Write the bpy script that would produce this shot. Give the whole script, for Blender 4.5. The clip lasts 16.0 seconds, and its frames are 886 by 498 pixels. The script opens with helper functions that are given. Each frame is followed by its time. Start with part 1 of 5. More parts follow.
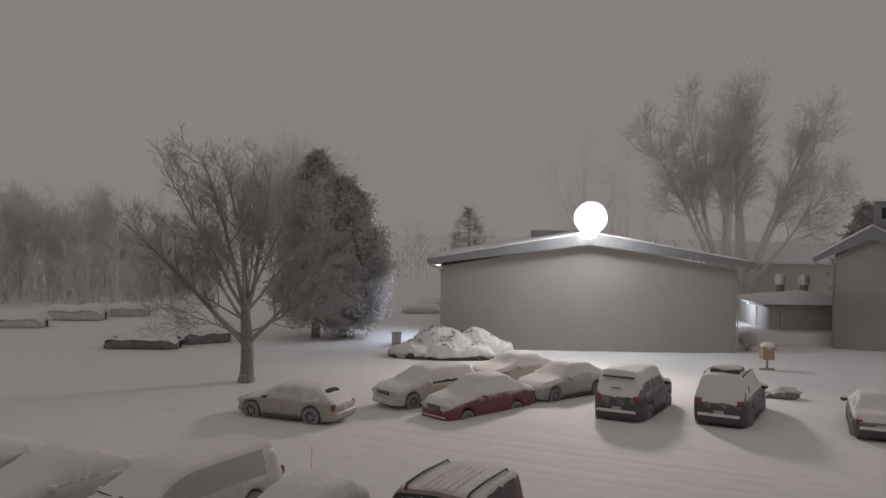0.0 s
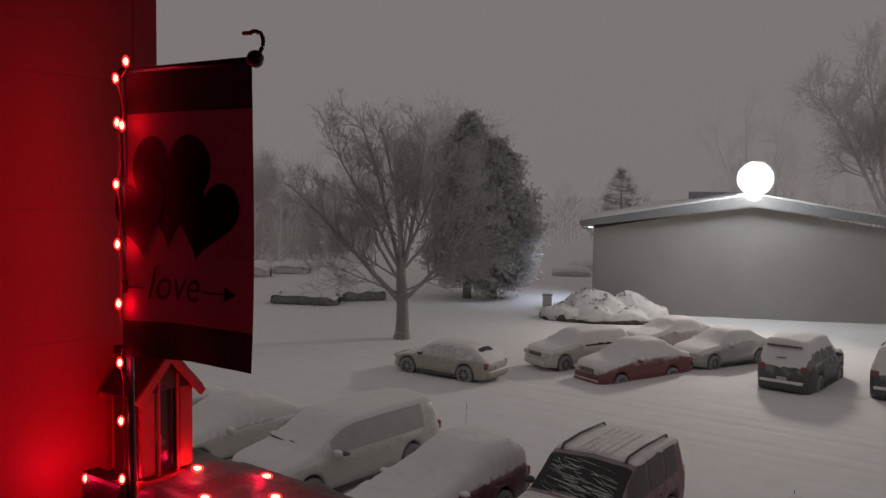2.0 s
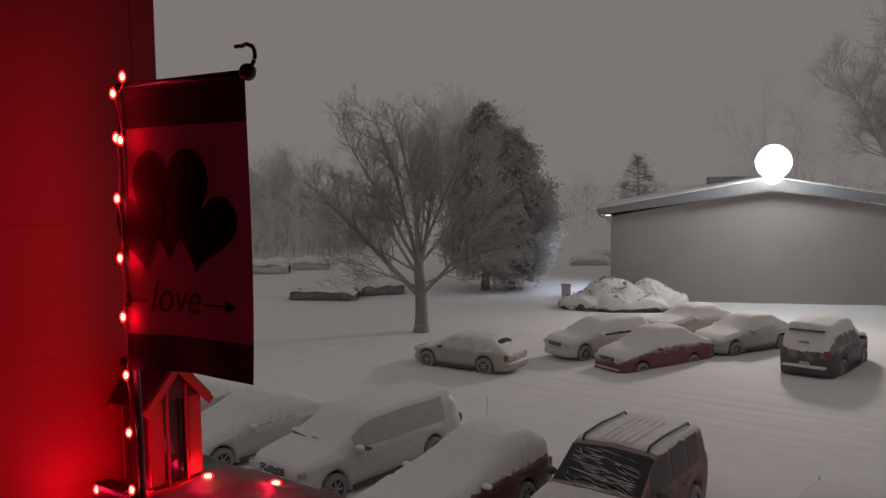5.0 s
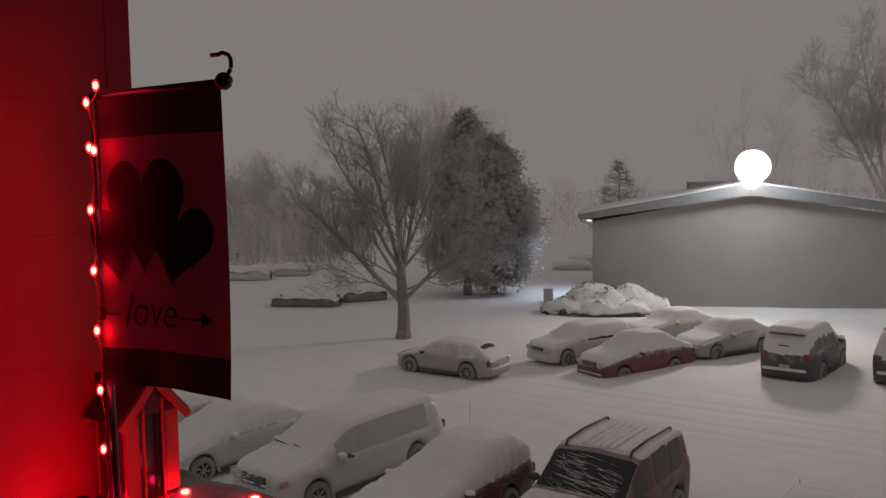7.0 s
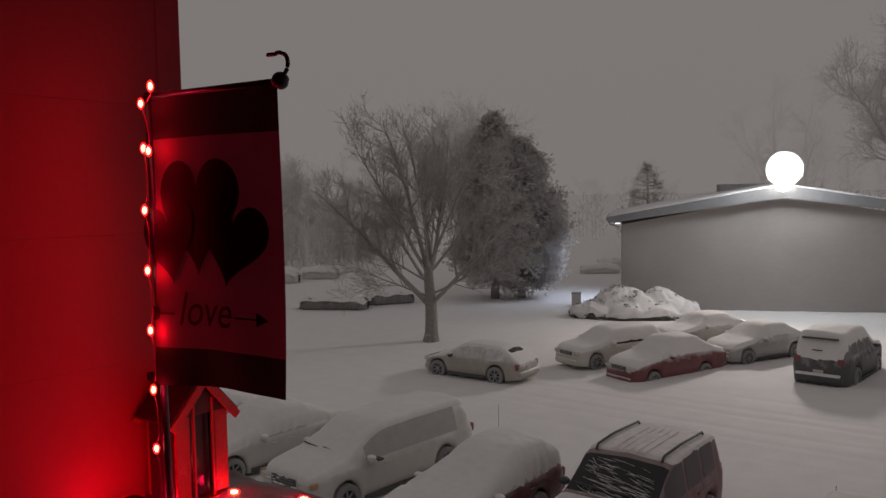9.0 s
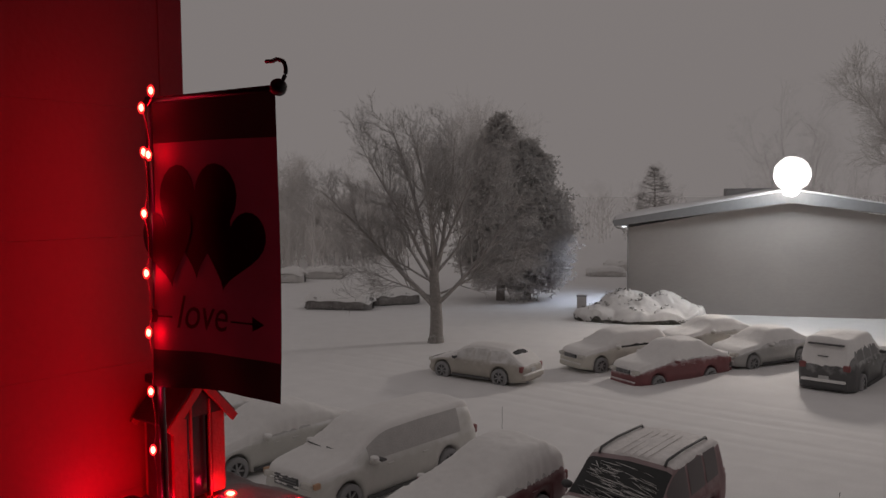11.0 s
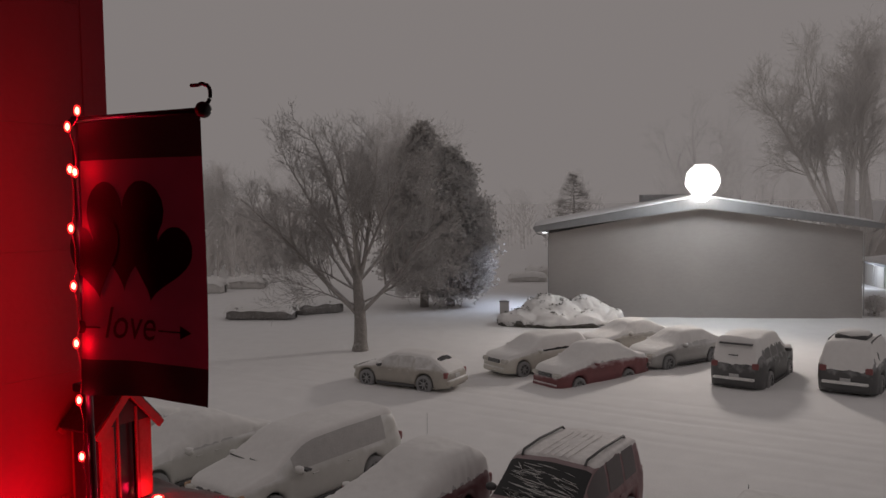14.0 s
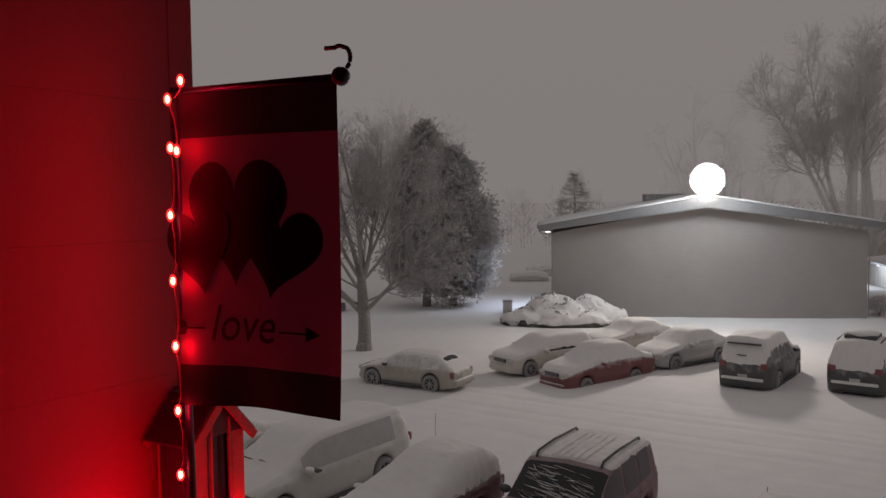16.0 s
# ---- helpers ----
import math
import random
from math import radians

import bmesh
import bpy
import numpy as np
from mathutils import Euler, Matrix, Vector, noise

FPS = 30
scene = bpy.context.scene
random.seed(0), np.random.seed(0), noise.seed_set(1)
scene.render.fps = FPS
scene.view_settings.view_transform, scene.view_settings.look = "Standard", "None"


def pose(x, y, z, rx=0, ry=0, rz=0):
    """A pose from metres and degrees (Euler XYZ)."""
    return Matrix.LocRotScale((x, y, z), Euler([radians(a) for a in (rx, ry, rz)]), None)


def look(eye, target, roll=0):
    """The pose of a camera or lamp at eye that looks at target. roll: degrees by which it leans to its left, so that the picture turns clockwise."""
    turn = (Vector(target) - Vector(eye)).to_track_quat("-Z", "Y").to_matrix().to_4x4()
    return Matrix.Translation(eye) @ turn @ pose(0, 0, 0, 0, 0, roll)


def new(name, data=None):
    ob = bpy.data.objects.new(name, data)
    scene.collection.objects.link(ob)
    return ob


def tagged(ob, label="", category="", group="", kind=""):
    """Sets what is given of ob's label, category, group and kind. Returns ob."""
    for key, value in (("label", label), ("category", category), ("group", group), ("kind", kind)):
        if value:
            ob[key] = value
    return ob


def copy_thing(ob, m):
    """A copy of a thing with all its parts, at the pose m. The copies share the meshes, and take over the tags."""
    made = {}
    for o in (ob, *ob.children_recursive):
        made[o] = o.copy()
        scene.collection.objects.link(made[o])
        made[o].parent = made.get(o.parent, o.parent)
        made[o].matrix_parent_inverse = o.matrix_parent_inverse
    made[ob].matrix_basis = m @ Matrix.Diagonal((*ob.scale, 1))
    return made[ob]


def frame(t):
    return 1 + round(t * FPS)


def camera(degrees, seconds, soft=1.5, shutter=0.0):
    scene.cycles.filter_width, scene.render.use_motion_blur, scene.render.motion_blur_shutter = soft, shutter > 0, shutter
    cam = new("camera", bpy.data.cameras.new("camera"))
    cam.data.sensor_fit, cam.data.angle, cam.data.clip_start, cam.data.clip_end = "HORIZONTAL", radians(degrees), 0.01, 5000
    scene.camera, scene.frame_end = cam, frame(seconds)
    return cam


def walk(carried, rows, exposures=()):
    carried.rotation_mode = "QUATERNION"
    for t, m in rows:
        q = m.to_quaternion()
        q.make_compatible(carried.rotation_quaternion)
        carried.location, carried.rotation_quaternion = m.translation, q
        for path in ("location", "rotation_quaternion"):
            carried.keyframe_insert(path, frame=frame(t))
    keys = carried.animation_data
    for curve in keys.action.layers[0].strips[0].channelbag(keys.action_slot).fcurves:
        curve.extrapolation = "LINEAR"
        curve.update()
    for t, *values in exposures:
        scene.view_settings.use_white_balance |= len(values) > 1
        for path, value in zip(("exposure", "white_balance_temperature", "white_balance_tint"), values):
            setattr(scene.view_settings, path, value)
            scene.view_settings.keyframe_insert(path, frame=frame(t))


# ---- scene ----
cam = camera(57.32, 16.0)
PATH = [
    (0, pose(0.000, 0.000, 6.841, 88.97, -0.82, 0.00)),
    (0.5, pose(-0.064, 0.005, 6.826, 88.82, -0.71, 1.02)),
    (1, pose(-0.150, 0.010, 6.816, 88.29, -0.70, 3.69)),
    (1.5, pose(-0.195, 0.027, 6.809, 87.28, -0.51, 7.76)),
    (2, pose(-0.219, 0.010, 6.791, 86.15, -0.88, 10.42)),
    (2.5, pose(-0.250, 0.028, 6.797, 85.00, -0.52, 12.01)),
    (3, pose(-0.253, 0.050, 6.801, 84.51, -0.09, 12.66)),
    (3.5, pose(-0.243, 0.067, 6.809, 84.65, 0.14, 12.57)),
    (4, pose(-0.215, 0.022, 6.813, 84.98, 0.39, 12.40)),
    (6.5, pose(-0.168, 0.027, 6.833, 85.97, 0.91, 10.38)),
    (7, pose(-0.180, 0.047, 6.832, 85.96, 0.90, 10.31)),
    (7.5, pose(-0.182, 0.017, 6.827, 86.28, 0.84, 10.72)),
    (8, pose(-0.219, 0.035, 6.834, 86.39, 0.83, 11.57)),
    (8.5, pose(-0.229, 0.050, 6.829, 86.34, 1.04, 11.94)),
    (9, pose(-0.241, 0.049, 6.825, 86.22, 1.01, 12.18)),
    (11.5, pose(-0.194, 0.041, 6.843, 86.42, 0.29, 12.62)),
    (12, pose(-0.141, 0.033, 6.847, 86.73, 0.29, 11.95)),
    (12.5, pose(-0.144, 0.046, 6.846, 86.77, 0.78, 10.62)),
    (13, pose(-0.185, 0.056, 6.847, 87.56, 1.13, 8.58)),
    (13.5, pose(-0.169, 0.007, 6.849, 87.39, 0.96, 6.92)),
    (14, pose(-0.171, -0.094, 6.852, 86.76, 0.77, 7.24)),
    (14.5, pose(-0.246, -0.142, 6.846, 86.83, 0.76, 8.81)),
    (15, pose(-0.428, 0.004, 6.857, 87.12, 0.80, 9.52)),
    (15.5, pose(-0.523, 0.083, 6.836, 87.19, 0.92, 8.37)),
    (16, pose(-0.524, 0.098, 6.824, 86.71, 0.64, 7.08)),
]
walk(cam, PATH, [(0.0, 0.12), (1.0, 0.05), (2.5, -0.22), (4.0, -0.20), (6.5, -0.10), (8.0, -0.07), (9.0, -0.15), (12.0, -0.12), (13.5, -0.08), (14.0, -0.06), (14.5, -0.22), (15.2, -0.08), (16.0, -0.02)])

# ---- world and large lights: a snowy night under a glowing overcast ----
world = bpy.data.worlds.new("night_sky")
scene.world = world
world.use_nodes = True
wt = world.node_tree
wt.nodes.clear()
w_out = wt.nodes.new("ShaderNodeOutputWorld")
w_bg = wt.nodes.new("ShaderNodeBackground")
w_tc = wt.nodes.new("ShaderNodeTexCoord")
w_sep = wt.nodes.new("ShaderNodeSeparateXYZ")
w_ramp = wt.nodes.new("ShaderNodeValToRGB")
w_ramp.color_ramp.elements[0].position, w_ramp.color_ramp.elements[0].color = 0.0, (0.219, 0.197, 0.192, 1)
w_ramp.color_ramp.elements[1].position, w_ramp.color_ramp.elements[1].color = 0.30, (0.226, 0.203, 0.198, 1)
wt.links.new(w_tc.outputs["Generated"], w_sep.inputs[0])
wt.links.new(w_sep.outputs["Z"], w_ramp.inputs[0])
wt.links.new(w_ramp.outputs[0], w_bg.inputs[0])
w_bg.inputs[1].default_value = 1.0
wt.links.new(w_bg.outputs[0], w_out.inputs[0])


def lamp(name, kind, where, power, colour, size, label, category="light"):
    data = bpy.data.lights.new(name, kind)
    data.energy, data.color, data.shadow_soft_size = power, colour, size
    ob = new(name, data)
    ob.location = where
    return ob


RED_POWER = 0.50
FLOOD = (8.5, 46.75, 7.85)
flood_lamp = lamp("flood_light", "SPOT", (FLOOD[0], FLOOD[1] - 1.0, FLOOD[2]), 3800, (1.0, 0.85, 0.75), 0.95, "")
flood_lamp.data.spot_size, flood_lamp.data.spot_blend = radians(134), 0.9
flood_lamp.matrix_basis = look(flood_lamp.location, (0.0, 26.0, 0.0))
# Second lamp before the globe, added to lift wall, trees and snow.
lamp("flood_spill_light", "POINT", (FLOOD[0], FLOOD[1] - 1.25, FLOOD[2] + 0.3), 850, (0.86, 0.93, 1.0), 0.6, "")
side_lamp_light = lamp("side_light", "SPOT", (-0.6, 53.0, 4.6), 760, (0.74, 0.82, 1.0), 0.12, "")
side_lamp_light.data.spot_size, side_lamp_light.data.spot_blend = radians(125), 0.8
side_lamp_light.matrix_basis = look(side_lamp_light.location, (-3.0, 53.5, 0.0))
lamp("porch_light", "POINT", (20.9, 57.4, 2.15), 60, (0.80, 0.88, 1.0), 0.1, "")



# ---- materials ----
def mat(name, col, rough=0.6, metal=0.0, scale=6.0, var=0.15, bump=0.2, fine=60.0, snow=0.0, island=0.0, spec=0.5, emit=None, power=0.0, sheer=0.0, dust=0.0, thin=0.0):
    """A surface with tone variation at two scales, relief, and snow caught on its upper sides (snow) or blown on in patches (dust)."""
    m = bpy.data.materials.new(name)
    m.use_nodes = True
    nt = m.node_tree
    p = nt.nodes["Principled BSDF"]
    p.inputs["Roughness"].default_value = rough
    p.inputs["Metallic"].default_value = metal
    p.inputs["Specular IOR Level"].default_value = spec
    tc = nt.nodes.new("ShaderNodeTexCoord")
    n1, n2 = nt.nodes.new("ShaderNodeTexNoise"), nt.nodes.new("ShaderNodeTexNoise")
    n1.inputs["Scale"].default_value, n1.inputs["Detail"].default_value = scale, 5
    n2.inputs["Scale"].default_value, n2.inputs["Detail"].default_value = fine, 3
    for n in (n1, n2):
        nt.links.new(tc.outputs["Object"], n.inputs["Vector"])
    add = nt.nodes.new("ShaderNodeMath")
    add.operation = "ADD"
    nt.links.new(n1.outputs[0], add.inputs[0])
    nt.links.new(n2.outputs[0], add.inputs[1])
    mul = nt.nodes.new("ShaderNodeMapRange")
    mul.inputs["From Min"].default_value, mul.inputs["From Max"].default_value = 0.6, 1.4
    mul.inputs["To Min"].default_value, mul.inputs["To Max"].default_value = 1 - var, 1 + var
    nt.links.new(add.outputs[0], mul.inputs["Value"])
    vm = nt.nodes.new("ShaderNodeVectorMath")
    vm.operation = "SCALE"
    vm.inputs[0].default_value = col[:3]
    nt.links.new(mul.outputs[0], vm.inputs["Scale"])
    out = vm.outputs[0]
    if snow or dust:
        geo, sp = nt.nodes.new("ShaderNodeNewGeometry"), nt.nodes.new("ShaderNodeSeparateXYZ")
        nt.links.new(geo.outputs["Normal"], sp.inputs[0])
        mr = nt.nodes.new("ShaderNodeMapRange")
        mr.inputs["From Min"].default_value, mr.inputs["From Max"].default_value = 0.15, 0.75
        mr.inputs["To Min"].default_value, mr.inputs["To Max"].default_value = dust, max(snow, dust)
        wob = nt.nodes.new("ShaderNodeMath")
        wob.operation = "MULTIPLY_ADD"
        wob.inputs[1].default_value, wob.inputs[2].default_value = 0.9, -0.45
        nt.links.new(n1.outputs[0], wob.inputs[0])
        sm = nt.nodes.new("ShaderNodeMath")
        sm.operation = "ADD"
        nt.links.new(sp.outputs["Z"], sm.inputs[0])
        nt.links.new(wob.outputs[0], sm.inputs[1])
        nt.links.new(sm.outputs[0], mr.inputs["Value"])
        mx = nt.nodes.new("ShaderNodeMix")
        mx.data_type = "RGBA"
        mx.inputs["B"].default_value = (0.84, 0.84, 0.85, 1)
        nt.links.new(mr.outputs[0], mx.inputs["Factor"])
        nt.links.new(out, mx.inputs["A"])
        out = mx.outputs["Result"]
    nt.links.new(out, p.inputs["Base Color"])
    if bump:
        bp = nt.nodes.new("ShaderNodeBump")
        bp.inputs["Strength"].default_value, bp.inputs["Distance"].default_value = bump, 0.02
        nt.links.new(add.outputs[0], bp.inputs["Height"])
        nt.links.new(bp.outputs[0], p.inputs["Normal"])
    if thin:
        tl, mt = nt.nodes.new("ShaderNodeBsdfTranslucent"), nt.nodes.new("ShaderNodeMixShader")
        nt.links.new(out, tl.inputs["Color"])
        mt.inputs[0].default_value = thin
        nt.links.new(p.outputs[0], mt.inputs[1])
        nt.links.new(tl.outputs[0], mt.inputs[2])
        nt.links.new(mt.outputs[0], nt.nodes["Material Output"].inputs["Surface"])
    if sheer:
        tr, ms = nt.nodes.new("ShaderNodeBsdfTransparent"), nt.nodes.new("ShaderNodeMixShader")
        ms.inputs[0].default_value = sheer
        nt.links.new(mt.outputs[0] if thin else p.outputs[0], ms.inputs[1])
        nt.links.new(tr.outputs[0], ms.inputs[2])
        nt.links.new(ms.outputs[0], nt.nodes["Material Output"].inputs["Surface"])
    if emit:
        p.inputs["Emission Color"].default_value = (*emit, 1)
        p.inputs["Emission Strength"].default_value = power
    return m


SNOW = mat("snow", (0.86, 0.855, 0.855), 0.75, 0, 1.3, 0.05, 0.35, 25, spec=0.2)
SNOW_CAP = mat("snow_cap", (0.85, 0.84, 0.83), 0.75, 0, 5, 0.05, 0.3, 40, spec=0.2)
BARK = mat("bark", (0.29, 0.27, 0.255), 0.9, 0, 9, 0.3, 0.6, 70, snow=0.75)
# Limbs and twigs are lighter than the trunk and sheer, for haze.
LIMB = mat("hazed_limb_bark", (0.37, 0.345, 0.33), 0.9, 0, 9, 0.25, 0.5, 70, snow=0.75, sheer=0.24)
TWIG = mat("twig", (0.42, 0.40, 0.385), 0.9, 0, 9, 0.15, 0.2, 70, snow=0.6, sheer=0.30)
# Far trees: haze is put in as pale, see-through bark colour.
HAZE_NEAR = mat("hazed_bark_near", (0.87, 0.85, 0.83), 0.9, 0, 3, 0.1, 0.2, 40, snow=0.4, sheer=0.58, thin=0.4)
HAZE_WOOD = mat("hazed_wood", (0.88, 0.855, 0.835), 0.9, 0, 3, 0.08, 0.2, 40, snow=0.4, sheer=0.68, thin=0.45)
# Paled hedge colour that puts the haze into far hedges and bush.
HAZE_HEDGE = mat("hazed_hedge", (0.74, 0.72, 0.70), 0.9, 0, 3, 0.10, 0.2, 40, snow=0.6)
# Farthest bark and the big trunks, also paled and sheer for haze.
HAZE_FAR = mat("hazed_bark_far", (0.88, 0.86, 0.84), 0.9, 0, 3, 0.06, 0.2, 40, snow=0.7, sheer=0.84)
HAZE_TRUNK = mat("hazed_trunk", (0.76, 0.74, 0.72), 0.9, 0, 3, 0.12, 0.3, 40, snow=0.4, sheer=0.50, thin=0.3)
ZINC = mat("galvanised_zinc", (0.74, 0.75, 0.78), 0.45, 0.7, 6, 0.1, 0.03, 60)
# On shed and distant house this raised tone stands for haze.
PALE_WALL = mat("pale_wall", (0.54, 0.515, 0.495), 0.8, 0, 3, 0.1, 0.2, 40)
# Pine colour raised to pale grey and made sheer to carry haze.
HAZE_NEEDLE = mat("needles", (0.60, 0.58, 0.565), 1.0, 0, 1.2, 0.05, 0.0, 20, spec=0.0, sheer=0.28, thin=0.5)
JUNIPER = mat("juniper", (0.12, 0.115, 0.10), 0.9, 0, 2.5, 0.3, 0.3, 40, snow=0.3, spec=0.1)
# Nearly white, sheer needle colour: the haze over the far spruce.
HAZE_NEEDLE_FAR = mat("hazed_needles", (0.88, 0.86, 0.84), 0.9, 0, 2.5, 0.06, 0.3, 40, snow=0.3, spec=0.02, sheer=0.86, thin=0.5)
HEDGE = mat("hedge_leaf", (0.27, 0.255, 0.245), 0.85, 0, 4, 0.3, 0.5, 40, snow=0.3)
SHINGLE = mat("roof_snow", (0.78, 0.78, 0.79), 0.8, 0, 2, 0.07, 0.4, 30)
FASCIA = mat("fascia_paint", (0.24, 0.24, 0.245), 0.6, 0, 4, 0.12, 0.15, 60)
SOFFIT = mat("soffit_paint", (0.30, 0.29, 0.28), 0.7, 0, 4, 0.12, 0.15, 60)
CONCRETE = mat("concrete", (0.30, 0.30, 0.29), 0.85, 0, 3, 0.2, 0.4, 50)
DARK_METAL = mat("dark_metal", (0.03, 0.03, 0.03), 0.45, 0.6, 20, 0.2, 0.1, 90)
GREY_METAL = mat("grey_metal", (0.30, 0.30, 0.31), 0.45, 0.7, 20, 0.2, 0.1, 90)
BOX_WOOD = mat("cedar_wood", (0.40, 0.31, 0.22), 0.75, 0, 8, 0.25, 0.3, 70)
STONE = mat("boulder_stone", (0.28, 0.25, 0.22), 0.85, 0, 6, 0.3, 0.6, 50, snow=0.9)
RUBBER = mat("tyre_rubber", (0.03, 0.03, 0.031), 0.85, 0, 12, 0.25, 0.3, 80, snow=0.3, dust=0.30)
ALLOY = mat("alloy_rim", (0.22, 0.22, 0.225), 0.5, 0.4, 12, 0.2, 0.1, 80, snow=0.3, dust=0.28)
GLASS = mat("car_glass", (0.012, 0.013, 0.014), 0.15, 0, 7, 0.3, 0.05, 50, dust=0.03, spec=0.3)
FROST_GLASS = mat("frosted_glass", (0.30, 0.29, 0.275), 0.6, 0, 5, 0.3, 0.4, 40, dust=0.46)
TRIM = mat("black_trim", (0.035, 0.035, 0.036), 0.6, 0, 10, 0.2, 0.1, 80, dust=0.07)
TAIL = mat("tail_lens", (0.20, 0.015, 0.015), 0.3, 0, 10, 0.15, 0.1, 60, dust=0.08)
HEAD = mat("headlamp_lens", (0.55, 0.53, 0.48), 0.2, 0, 10, 0.15, 0.1, 60, dust=0.15)
PLATE = mat("licence_plate", (0.55, 0.55, 0.55), 0.5, 0, 10, 0.1, 0.1, 60)
LAMP_GLOW = mat("lamp_glow", (0.9, 0.9, 0.9), 0.4, 0, 4, 0.02, 0.0, 40, emit=(1.0, 0.98, 0.95), power=14)
# Sheer emission for the halo round the floodlight.
HALO_GLOW = mat("halo_glow", (0.9, 0.9, 0.9), 0.4, 0, 4, 0.02, 0.0, 40, emit=(1.0, 0.98, 0.95), power=0.5, sheer=0.75)
LAMP_SMALL = mat("lamp_small", (0.9, 0.9, 0.9), 0.4, 0, 4, 0.02, 0.0, 40, emit=(0.92, 0.96, 1.0), power=2.5)
# Sheer red emission that gives each bulb its halo.
BULB = mat("red_bulb_halo", (0.8, 0.02, 0.02), 0.3, 0, 4, 0.02, 0.0, 40, emit=(1.0, 0.015, 0.02), power=1.6, sheer=0.5)
BULB_CORE = mat("bulb_core", (0.9, 0.5, 0.3), 0.3, 0, 4, 0.02, 0.0, 40, emit=(1.0, 0.42, 0.22), power=9)
WIRE = mat("light_wire", (0.20, 0.03, 0.03), 0.5, 0, 20, 0.2, 0.0, 60)
SIDING = mat("balcony_siding", (0.31, 0.012, 0.030), 0.7, 0, 5, 0.07, 0.06, 50)
WOOD_WHITE = mat("white_wood", (0.62, 0.60, 0.57), 0.6, 0, 8, 0.12, 0.2, 60)
RAIL = mat("rail_wood", (0.20, 0.15, 0.12), 0.7, 0, 8, 0.2, 0.3, 60)


def brick_mat(name, col, mortar):
    m = mat(name, col, 0.85, 0, 0.5, 0.07, 0.0, 30)
    nt = m.node_tree
    p = nt.nodes["Principled BSDF"]
    src = p.inputs["Base Color"].links[0].from_socket
    tc, mp, bk = nt.nodes.new("ShaderNodeTexCoord"), nt.nodes.new("ShaderNodeMapping"), nt.nodes.new("ShaderNodeTexBrick")
    mp.inputs["Rotation"].default_value = (radians(90), 0, 0)
    bk.inputs["Scale"].default_value = 1.0
    bk.inputs["Brick Width"].default_value, bk.inputs["Row Height"].default_value, bk.inputs["Mortar Size"].default_value = 0.22, 0.075, 0.006
    bk.inputs["Color1"].default_value, bk.inputs["Color2"].default_value, bk.inputs["Mortar"].default_value = (1, 1, 1, 1), (0.955, 0.95, 0.945, 1), (*mortar, 1)
    mx = nt.nodes.new("ShaderNodeMix")
    mx.data_type, mx.blend_type = "RGBA", "MULTIPLY"
    mx.inputs["Factor"].default_value = 1.0
    nt.links.new(tc.outputs["Object"], mp.inputs[0])
    nt.links.new(mp.outputs[0], bk.inputs["Vector"])
    nt.links.new(src, mx.inputs["A"])
    nt.links.new(bk.outputs["Color"], mx.inputs["B"])
    nt.links.new(mx.outputs["Result"], p.inputs["Base Color"])
    bp = nt.nodes.new("ShaderNodeBump")
    bp.inputs["Strength"].default_value, bp.inputs["Distance"].default_value = 0.2, 0.004
    bp.invert = True
    nt.links.new(bk.outputs["Fac"], bp.inputs["Height"])
    nt.links.new(bp.outputs[0], p.inputs["Normal"])
    return m


BRICK = brick_mat("brown_brick", (0.378, 0.352, 0.333), (1.03, 1.03, 1.03))


# ---- mesh helpers ----
def mesh_ob(name, data, material, parent=None, label="", smooth=False):
    if isinstance(data, bmesh.types.BMesh):
        me = bpy.data.meshes.new(name)
        data.to_mesh(me)
        data.free()
    else:
        me = bpy.data.meshes.new(name)
        me.from_pydata(data[0], [], data[1])
        me.update()
    me.materials.append(material)
    if smooth:
        me.polygons.foreach_set("use_smooth", [True] * len(me.polygons))
    ob = new(name, me)
    if parent:
        ob.parent = parent
    if label:
        tagged(ob, label)
    return ob


def part(name, bm, material, parent, label="", smooth=False):
    return mesh_ob(name, bm, material, parent, label, smooth)


def thing(name, m, label, category, group="", kind=""):
    ob = new(name)
    ob.matrix_basis = m
    return tagged(ob, label, category, group, kind)


def box(c, s, bevel=0.01, bm=None, rot=None):
    """A bevelled block of size s round c."""
    own = bm is None
    bm = bm or bmesh.new()
    r = bmesh.ops.create_cube(bm, size=1.0)
    vs = r["verts"]
    bmesh.ops.scale(bm, vec=s, verts=vs)
    if bevel:
        es = list({e for v in vs for e in v.link_edges})
        b = bmesh.ops.bevel(bm, geom=es, offset=min(bevel, min(s) * 0.45), segments=2, affect="EDGES", profile=0.6)
        vs = list({v for f in b["faces"] for v in f.verts} | {v for v in vs if v.is_valid})
        vs = [v for v in vs if v.is_valid]
        if own:
            vs = bm.verts[:]
    m = Matrix.Translation(c) @ (rot or Matrix.Identity(4))
    bmesh.ops.transform(bm, matrix=m, verts=vs)
    return bm


